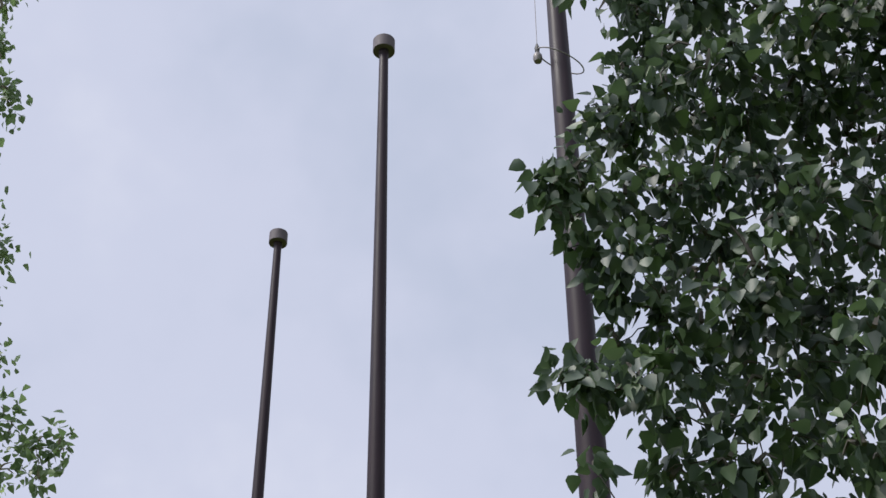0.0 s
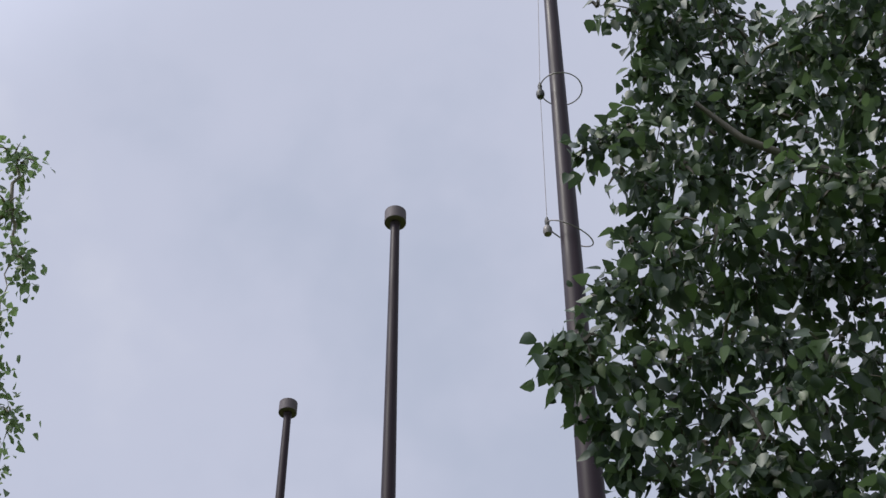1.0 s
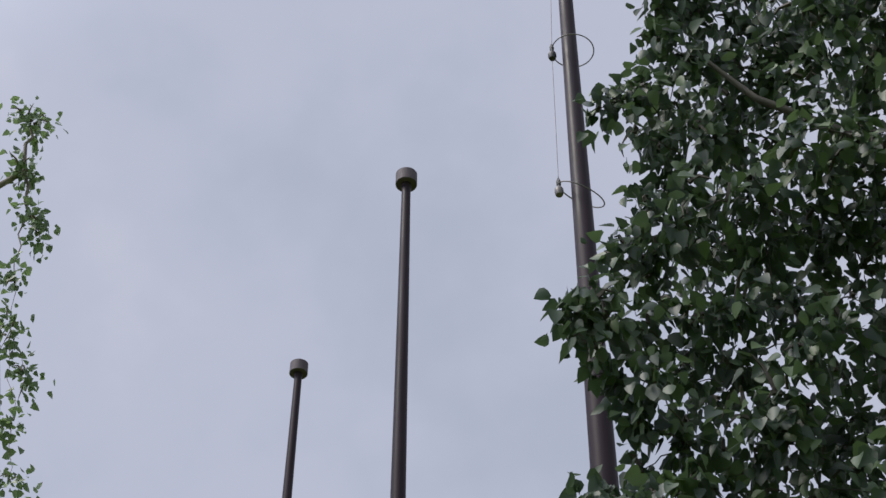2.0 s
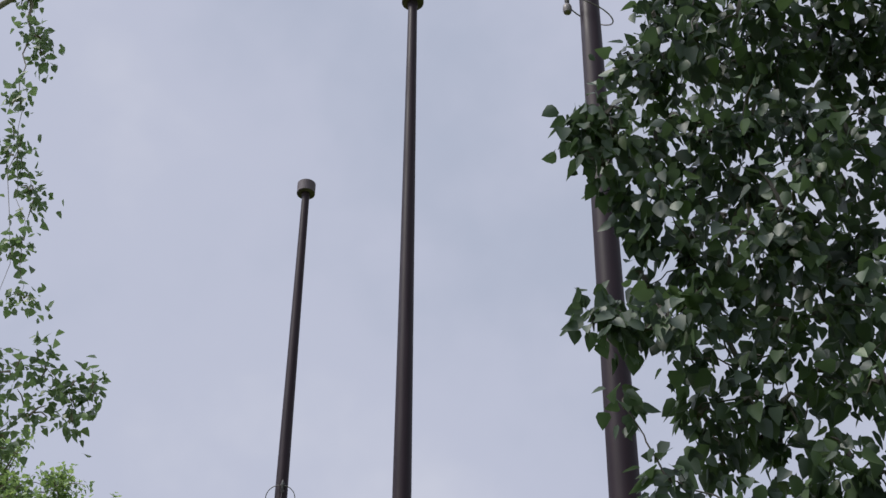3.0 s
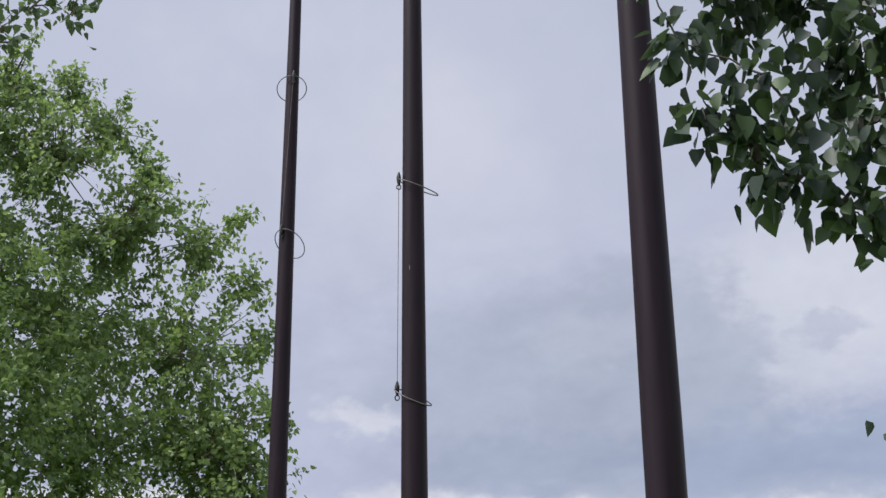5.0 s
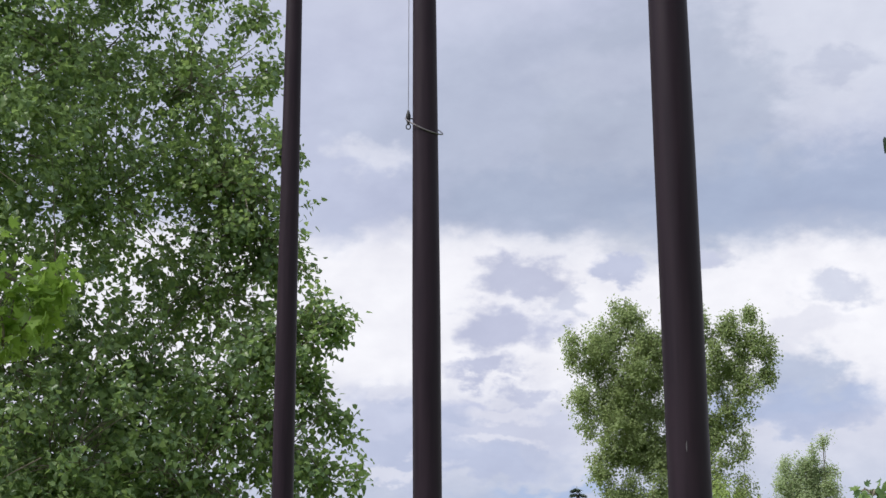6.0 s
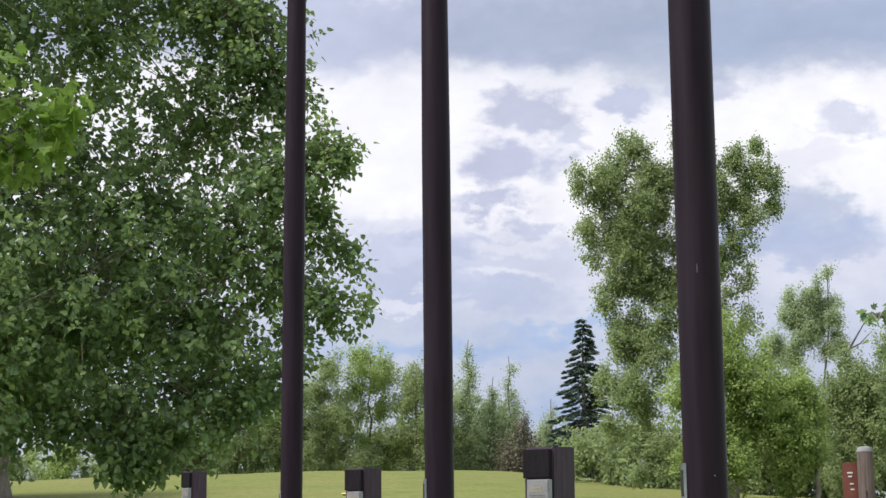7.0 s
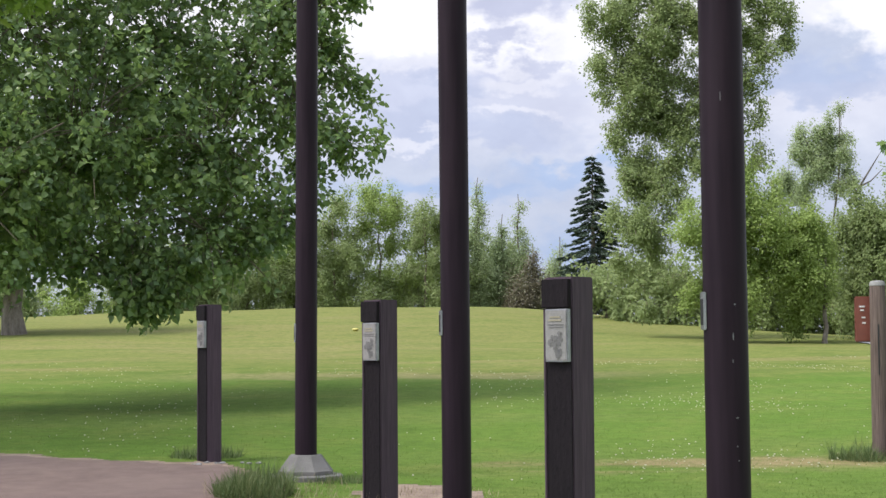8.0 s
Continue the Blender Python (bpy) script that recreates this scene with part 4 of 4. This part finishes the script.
# sprigs that stand out of the edge
E += [lobe(a, e, 4.5, r) for a, e, r in ((9.6, 38.2, 0.05), (10.2, 38.0, 0.06), (10.8, 38.2, 0.08), (11.8, 37.8, 0.10), (9.8, 44.8, 0.09), (10.6, 45.2, 0.12), (10.3, 43.8, 0.09), (11.9, 51.6, 0.035), (12.9, 51.8, 0.07),
                                         (13.6, 56.2, 0.06), (15.0, 57.6, 0.05), (10.8, 35.1, 0.05), (12.3, 32.6, 0.08), (12.9, 30.0, 0.08), (14.0, 29.4, 0.09), (15.0, 28.2, 0.08), (16.0, 27.6, 0.08), (17.8, 26.6, 0.08),
                                         (18.9, 25.6, 0.06), (19.3, 24.9, 0.05), (20.0, 26.4, 0.10), (20.5, 18.6, 0.03), (20.5, 13.4, 0.03), (19.2, 17.4, 0.02), (19.0, 12.6, 0.02), (23.0, 22.0, 0.06))]
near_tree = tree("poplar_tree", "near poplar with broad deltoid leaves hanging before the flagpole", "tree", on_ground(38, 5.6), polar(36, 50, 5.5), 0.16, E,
                 0.070, DELTOID, SHADED_LEAF, 205.0, 14, twig_leaves=8, spread=0.10, hang=0.9, singles=280, single_where=lambda q: np.arctan2(q[:, 0], q[:, 1]), limb_r=0.13, wild=0.6, bark=DARK_TWIG, loose=0.42, twigs_each=2)
bm = bmesh.new()
o = Vector(on_ground(38, 5.6))
tube(bm, [polar(a, e, d) - o for a, e, d in ((35, 43, 5.4), (29, 46.5, 5.0), (24, 49.4, 4.7), (20.5, 51.0, 4.6), (17.5, 53.0, 4.6))], [0.040, 0.030, 0.022, 0.016, 0.008], 8)
smooth(part("bough", bm, DARK_TWIG, near_tree, "slender dark bough"), 80)

# small bough at the far right
tree("maple_sapling", "thin sapling with a few drooping leaves", "tree", on_ground(19, 12), polar(18.5, 8, 12), 0.04,
     [lobe(16.0, 6.6, 11.5, 0.16), lobe(16.2, 5.4, 11.5, 0.10)], 0.085, LOBED, POPLAR, 260.0, 21, twig_leaves=5, spread=0.10)

# open poplar beyond the lawn
F = [lobe(5.9, 11.2, 55, 0.75), lobe(7.0, 11.8, 55, 0.95), lobe(7.2, 12.7, 55, 0.35), lobe(8.5, 12.0, 55, 0.9), lobe(9.9, 12.0, 55, 0.75), lobe(11.5, 11.6, 55, 0.75), lobe(11.8, 12.4, 55, 0.28),
     lobe(6.0, 9.8, 55, 0.8), lobe(7.4, 10.2, 55, 1.0), lobe(9.5, 10.5, 55, 0.8), lobe(11.4, 10.0, 55, 0.7), lobe(12.2, 10.3, 55, 0.3), lobe(7.2, 8.2, 55, 0.9), lobe(8.6, 8.4, 55, 0.8), lobe(10.3, 8.6, 55, 0.6), lobe(10.6, 11.2, 55, 0.75), lobe(10.4, 9.8, 55, 0.65), lobe(10.8, 12.1, 55, 0.35), lobe(9.9, 7.9, 55, 0.6), lobe(10.9, 9.0, 55, 0.45), lobe(8.6, 10.2, 55, 0.7), lobe(8.9, 9.2, 55, 0.6), lobe(6.0, 8.6, 55, 0.45),
     lobe(6.9, 6.4, 54.5, 0.7), lobe(8.4, 6.6, 54.5, 0.8), lobe(10.4, 7.0, 54.5, 0.6), lobe(6.5, 4.6, 54, 0.75), lobe(7.6, 3.6, 53.5, 0.9), lobe(6.6, 2.8, 53.5, 0.55), lobe(8.3, 5.0, 54, 0.8), lobe(8.0, 1.8, 53, 0.75), lobe(7.3, 1.3, 53, 0.3), lobe(7.6, 7.4, 54.7, 0.7), lobe(9.2, 7.3, 55, 0.8), lobe(8.0, 9.3, 55, 0.6), lobe(9.4, 6.0, 54.6, 0.8), lobe(7.3, 5.5, 54.3, 0.8), lobe(9.6, 9.3, 55, 0.55),
     lobe(10.8, 7.7, 55, 0.6), lobe(11.1, 8.6, 55, 0.5), lobe(10.7, 6.6, 54.8, 0.7), lobe(10.9, 10.6, 55, 0.6), lobe(11.9, 11.0, 55, 0.55), lobe(6.4, 5.6, 54.2, 0.7), lobe(6.6, 7.2, 54.6, 0.7), lobe(7.9, 8.8, 55, 0.8), lobe(8.8, 11.2, 55, 0.8),
     lobe(6.6, 9.3, 55.4, 0.8), lobe(8.3, 7.8, 55.2, 0.8), lobe(7.2, 9.6, 55.3, 0.7), lobe(6.5, 10.6, 55.2, 0.7), lobe(8.1, 11.2, 55.2, 0.7), lobe(8.0, 6.0, 54.8, 0.8), lobe(7.0, 7.9, 55.0, 0.6), lobe(11.0, 10.8, 55.3, 0.6)]
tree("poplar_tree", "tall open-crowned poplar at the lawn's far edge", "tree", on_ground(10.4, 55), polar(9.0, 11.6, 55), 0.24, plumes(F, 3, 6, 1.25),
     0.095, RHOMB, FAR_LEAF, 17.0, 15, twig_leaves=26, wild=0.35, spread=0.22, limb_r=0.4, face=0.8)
G = [lobe(13.7, 7.5, 66, 0.40), lobe(13.4, 6.9, 66, 0.52), lobe(12.6, 6.9, 66, 0.52), lobe(13.8, 6.3, 66, 0.57), lobe(13.2, 5.9, 66, 0.63), lobe(14.1, 7.0, 66, 0.23)]
tree("poplar_sapling", "slender pale poplar sapling with bare twig ends", "tree", on_ground(13.4, 66), polar(13.9, 8.1, 66), 0.07, plumes(G + [lobe(12.9, 5.2, 66, 0.69), lobe(13.9, 5.4, 66, 0.57), lobe(13.9, 8.0, 66, 0.17), lobe(12.7, 6.2, 66, 0.6), lobe(13.9, 6.6, 66, 0.55), lobe(12.3, 5.4, 66, 0.6), lobe(14.2, 5.8, 66, 0.5), lobe(13.3, 7.3, 66, 0.45)], 4, 4, 1.6),
     0.085, RHOMB, PALE_LEAF, 60.0, 16, twig_leaves=18, spread=0.24, bark=TWIG, face=0.8)
for k, (az, d, lobes, mat, label) in enumerate([
    (9.9, 51, [(10.0, 5.2, 1.0), (9.5, 3.6, 1.2), (10.9, 4.0, 1.2), (10.3, 2.2, 1.2), (9.2, 1.5, 0.7)], WILLOW, "rounded yellow-green willow bush at the lawn's edge"),
    (13.3, 52, [(11.8, 4.6, 0.9), (12.8, 4.5, 0.9), (11.7, 3.0, 1.2), (13.2, 3.0, 1.2), (12.4, 1.6, 1.0)], WILLOW, "spreading willow bush at the lawn's edge"),
    (14.8, 55, [(14.6, 4.3, 0.9), (15.6, 4.6, 1.0), (14.3, 3.0, 1.1), (15.5, 2.8, 1.4), (14.8, 1.5, 0.9)], FAR_LEAF, "green shrub thicket beside the far path"),
]):
    tree("willow_bush", label, "bush", on_ground(az, d), polar(az, 3.4, d), 0.09, plumes([lobe(a, e, d, r) for a, e, r in lobes], k, 5, 1.25), 0.095, RHOMB, mat, 20.0, 30 + k,
         "bushes at the lawn's edge", twig_leaves=28, spread=0.22, wild=0.45, face=0.9)
# a bare leaning bough
dead = thing("bare_branch", on_ground(14.4, 57), "bare grey forked branch standing out of the bushes", "branch")
bm = bmesh.new()
o = Vector(on_ground(14.4, 57))
tube(bm, [Vector((0, 0, 0)), polar(14.2, 4.8, 57) - o, polar(14.7, 5.6, 57) - o, polar(15.2, 6.4, 57) - o], [0.07, 0.05, 0.035, 0.012], 7)
tube(bm, [polar(14.5, 5.3, 57) - o, polar(14.9, 5.5, 57) - o, polar(15.3, 5.9, 57) - o], [0.04, 0.025, 0.01], 6)
smooth(part("branch", bm, BARK, dead), 80)


def spruce(base, top_z, half, seed):
    """A spire of drooping whorled boughs clad in needles."""
    nr = np.random.default_rng(seed)
    root = thing("spruce_tree", base, "dark green spruce with drooping boughs", "tree")
    H = top_z - base[2]
    bm = bmesh.new()
    tube(bm, [(0, 0, -0.2), (0, 0, H * 0.5), (0, 0, H)], [0.16, 0.09, 0.01], 8)
    smooth(part("trunk", bm, BARK, root), 80)
    pos, al = [], []
    for z in np.arange(0.35, H - 0.1, 0.19):
        z = z + nr.uniform(-0.09, 0.09)
        reach = half * (1 - z / H) ** 0.85 + 0.06
        for k in range(7):
            a = nr.uniform(0, 2 * pi)
            L = reach * nr.uniform(0.5, 1.2)
            s = np.sqrt(nr.random(int(24 + 90 * L)))
            way = np.array((cos(a), sin(a), 0))
            side = np.array((-sin(a), cos(a), 0))
            p = way[None] * (s * L)[:, None] + side[None] * (nr.normal(size=len(s)) * 0.13 * (1.1 - s) * L)[:, None]
            p[:, 2] = z + 0.12 - 0.42 * L * s ** 1.2 + nr.normal(size=len(s)) * 0.03 + 0.12 * L * s ** 4
            pos.append(p)
            al.append(unit(way[None] * 0.9 + side[None] * nr.normal(size=(len(s), 1)) * 0.6 + np.array((0, 0, -0.35))))
    pos, al = np.concatenate(pos), np.concatenate(al)
    ac = unit(np.cross(al, unit(nr.normal(size=al.shape))))
    v, loops, sizes = scatter(RHOMB, pos, al, ac, nr.uniform(0.14, 0.28, len(pos)), nr.uniform(0.04, 0.09, len(pos)))
    crown = new("crown", mesh_from("crown", v, loops, sizes, NEEDLE))
    crown.parent = root
    tagged(crown, kind="stuff")


spruce(on_ground(5.45, 78), polar(5.25, 6.65, 78).z, 2.15, 5)

# the row of trees behind the mound
ROW = [(-8.6, 88, 3.6, 2.2, FAR_LEAF), (-6.6, 90, 4.0, 2.0, FAR_LEAF), (-5.0, 92, 4.4, 2.0, WILLOW), (-3.6, 90, 5.2, 2.0, FAR_LEAF), (-2.0, 92, 5.8, 2.1, WILLOW), (-0.4, 91, 5.3, 1.8, FAR_LEAF),
       (0.6, 94, 4.7, 1.5, WILLOW), (2.1, 96, 4.0, 1.6, FAR_LEAF), (-12.4, 95, 2.3, 1.5, WILLOW), (-10.6, 97, 2.2, 1.6, FAR_LEAF), (4.6, 98, 2.4, 1.1, FAR_LEAF)]
ROW += [(az, d, el, 1.9, FAR_LEAF) for az, d, el in ((5.9, 68, 2.4), (7.6, 66, 2.9), (9.4, 67, 3.0), (11.0, 66, 3.1), (12.7, 67, 2.9), (14.4, 66, 3.0), (16.2, 67, 3.4), (-14.2, 99, 2.0), (-16, 97, 2.2))]
ROW += [(az, 104, 2.9, 2.3, FAR_LEAF) for az in (-8.0, -5.6, -3.2, -0.8, 1.6)]
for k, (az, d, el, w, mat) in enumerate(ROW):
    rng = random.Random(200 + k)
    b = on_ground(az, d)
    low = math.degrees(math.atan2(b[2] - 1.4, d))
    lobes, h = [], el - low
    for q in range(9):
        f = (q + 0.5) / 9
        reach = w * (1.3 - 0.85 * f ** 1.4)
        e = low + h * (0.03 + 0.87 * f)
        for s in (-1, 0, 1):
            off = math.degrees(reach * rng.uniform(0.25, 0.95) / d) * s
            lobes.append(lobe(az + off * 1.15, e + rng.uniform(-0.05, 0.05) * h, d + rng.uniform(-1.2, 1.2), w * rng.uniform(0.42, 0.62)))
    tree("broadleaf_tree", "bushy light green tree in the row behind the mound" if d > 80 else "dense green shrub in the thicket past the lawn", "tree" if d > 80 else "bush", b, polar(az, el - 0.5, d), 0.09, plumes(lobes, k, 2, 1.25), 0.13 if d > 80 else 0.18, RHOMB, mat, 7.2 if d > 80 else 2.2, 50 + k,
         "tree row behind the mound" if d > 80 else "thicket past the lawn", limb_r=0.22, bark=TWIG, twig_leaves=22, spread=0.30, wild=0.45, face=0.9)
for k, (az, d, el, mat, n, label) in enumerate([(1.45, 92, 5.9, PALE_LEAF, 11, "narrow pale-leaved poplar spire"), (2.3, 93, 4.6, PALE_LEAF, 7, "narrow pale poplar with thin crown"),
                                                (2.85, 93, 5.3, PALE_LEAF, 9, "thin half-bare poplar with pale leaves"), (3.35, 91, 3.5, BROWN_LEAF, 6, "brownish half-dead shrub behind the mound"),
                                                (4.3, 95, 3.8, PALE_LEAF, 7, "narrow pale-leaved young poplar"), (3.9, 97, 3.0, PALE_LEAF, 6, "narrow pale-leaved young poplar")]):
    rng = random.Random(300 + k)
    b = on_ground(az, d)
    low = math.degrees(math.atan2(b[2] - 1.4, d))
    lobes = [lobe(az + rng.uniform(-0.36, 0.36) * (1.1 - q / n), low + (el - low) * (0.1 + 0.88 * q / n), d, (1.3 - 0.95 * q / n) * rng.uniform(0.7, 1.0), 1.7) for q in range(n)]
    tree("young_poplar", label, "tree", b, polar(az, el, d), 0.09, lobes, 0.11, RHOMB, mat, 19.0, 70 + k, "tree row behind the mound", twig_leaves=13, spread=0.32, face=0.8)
# the trunk in the shade far off to the side
tree("poplar_tree", "thick-trunked old poplar standing beyond the path", "tree", on_ground(-14.4, 58), polar(-14.5, 9, 58), 0.36,
     [lobe(-14.5, 6, 58, 2.6), lobe(-16.5, 4.0, 58, 2.0), lobe(-12.8, 5.0, 58, 1.8), lobe(-14.8, 2.9, 57.5, 1.2)], 0.2, RHOMB, POPLAR, 9.0, 90, twig_leaves=14, spread=0.35)

# ---------------------------------------------------------------- grass, flowers
def blades(name, n, where, low, high, mat, seed, wide=0.006, lean=0.35, label="", lift=0.0):
    nr = np.random.default_rng(seed)
    x, y = where(nr, n)
    p = np.stack([x, y, height(x, y) + lift], 1)
    m = len(p)
    tall = np.array([0.35 + 0.65 * (noise.noise(Vector((a * 3.1, b * 3.1, seed))) + 0.5) for a, b in zip(x, y)]).clip(0.25, 1.2) if m < 9000 else np.ones(m)
    al = unit(np.stack([nr.normal(size=m) * lean, nr.normal(size=m) * lean, np.ones(m)], 1))
    ac = unit(np.cross(al, np.array([[0.02, 0.01, 1.0]])))
    v, loops, sizes = scatter(BLADE, p, al, ac, (low + (high - low) * nr.random(m) ** 1.7) * tall, wide * nr.uniform(0.7, 1.5, m))
    ob = new(name, mesh_from(name, v, loops, sizes, mat))
    return tagged(ob, label, "grass", kind="stuff")


def lawn_places(y0, y1, power=1.0):
    def pick(nr, n):
        y = y0 + (y1 - y0) * nr.random(n) ** power
        x = (nr.random(n) * 2 - 1) * y * 0.32 + 0.0
        on = ~((x < -1.5) & (y < paved_edge(x) + 0.24 + 0.12 * np.sin(x * 2.1)))
        bare = ((x + 0.25) / 0.5) ** 2 + ((y - 15.2) / 0.8) ** 2 < 1
        on &= ~bare | (nr.random(n) < 0.12)
        return x[on], y[on]
    return pick


def tuft(cx, cy, rx, ry):
    def pick(nr, n):
        r = np.sqrt(nr.random(n))
        a = nr.uniform(0, 2 * pi, n)
        return cx + rx * r * np.cos(a), cy + ry * r * np.sin(a)
    return pick


blades("lawn_grass", 56000, lawn_places(13.0, 30, 1.8), 0.014, 0.030, GRASS, 1, 0.0065, 1.7, "short mown green grass")
fx, fy, _ = foot_of(-4.836, 16.80, 0.0049)
blades("grass_tuft", 4200, tuft(fx - 0.38, fy - 1.35, 0.36, 0.6), 0.06, 0.46, TUFT, 3, 0.0065, 0.6, "long unmown grass round the footing")
blades("grass_tuft", 700, tuft(fx + 0.40, fy - 0.30, 0.4, 0.25), 0.04, 0.16, TUFT, 4, 0.0065, 0.7, "long unmown grass round the footing")
bx, by, _ = on_ground(-8.02, 18.6)
blades("grass_tuft", 900, tuft(bx, by + 0.1, 0.42, 0.3), 0.05, 0.30, TUFT, 5, 0.0065, 0.7, "long grass round the post's foot")
bx, by, _ = on_ground(-2.05, 12.9)
blades("dry_stalks", 260, tuft(bx + 0.1, by - 0.1, 0.4, 0.25), 0.15, 0.42, DRY, 6, 0.005, 0.3, "pale dry grass stalks round the post's foot")
blades("dry_stalks", 320, tuft(fx - 0.15, fy - 1.2, 0.75, 1.0), 0.06, 0.30, DRY, 10, 0.004, 0.6, "pale dry stalks among the long grass")
blades("dry_stalks", 500, tuft(-0.25, 15.0, 0.7, 0.9), 0.03, 0.12, DRY, 7, 0.005, 0.6, "pale dry grass on bare soil")
sx, sy, _ = on_ground(15.35, 18.6)
blades("grass_tuft", 1800, tuft(sx - 0.15, sy - 0.1, 0.55, 0.35), 0.06, 0.42, TUFT, 8, 0.0065, 0.6, "long grass round the wooden post's foot")


def flowers():
    nr = np.random.default_rng(9)
    y = 15 + 25 * nr.random(4200) ** 0.9
    az = np.where(nr.random(4200) < 0.62, nr.uniform(4, 15.5, 4200), nr.uniform(-15, 4, 4200))
    x = y * np.tan(np.radians(az))
    dense = np.array([noise.noise(Vector((a * 0.35, b * 0.25, 3))) for a, b in zip(x, y)])
    ok = (dense + 0.16 * nr.normal(size=len(dense)) > 0.16) & ~((x < -1.3) & (y < paved_edge(x) + 0.3))
    x, y = x[ok], y[ok]
    bm = bmesh.new()
    for a, b in zip(x, y):
        r, h = nr.uniform(0.006, 0.014), nr.uniform(0.02, 0.05)
        z = float(height(a, b)) + h
        top = bm.verts.new((a, b, z + r * 0.7))
        ring = [bm.verts.new((a + r * cos(q), b + r * sin(q), z)) for q in (0, 1.05, 2.09, 3.14, 4.19, 5.24)]
        low = bm.verts.new((a, b, z - r * 0.7))
        for i in range(6):
            bm.faces.new((ring[i], ring[(i + 1) % 6], top))
            bm.faces.new((ring[(i + 1) % 6], ring[i], low))
    me = bpy.data.meshes.new("clover_flowers")
    bm.to_mesh(me)
    bm.free()
    me.materials.append(FLOWER)
    tagged(new("clover_flowers", me), "scattered small pale clover flower heads in the lawn", "flowers", kind="stuff")


flowers()


def pebbles(cx, cy, n, seed):
    rng = random.Random(seed)
    bm = bmesh.new()
    for _ in range(n):
        x, y, r = cx + rng.gauss(0, 0.22), cy - abs(rng.gauss(0, 0.12)), rng.uniform(0.012, 0.032)
        made = bmesh.ops.create_icosphere(bm, subdivisions=1, radius=r)
        for v in made["verts"]:
            v.co = Vector((v.co.x * 1.3, v.co.y, v.co.z * 0.6)) * rng.uniform(0.8, 1.15) + Vector((x, y, float(height(x, y)) + 0.012))
    me = bpy.data.meshes.new("pebbles")
    bm.to_mesh(me)
    bm.free()
    me.materials.append(GRAVEL)
    tagged(new("pebbles", me), "loose grey pebbles and crumbs at the post's foot", "pebbles", kind="stuff")


px, py, _ = on_ground(-7.92, 18.2)
pebbles(px + 0.1, py - 0.15, 16, 4)
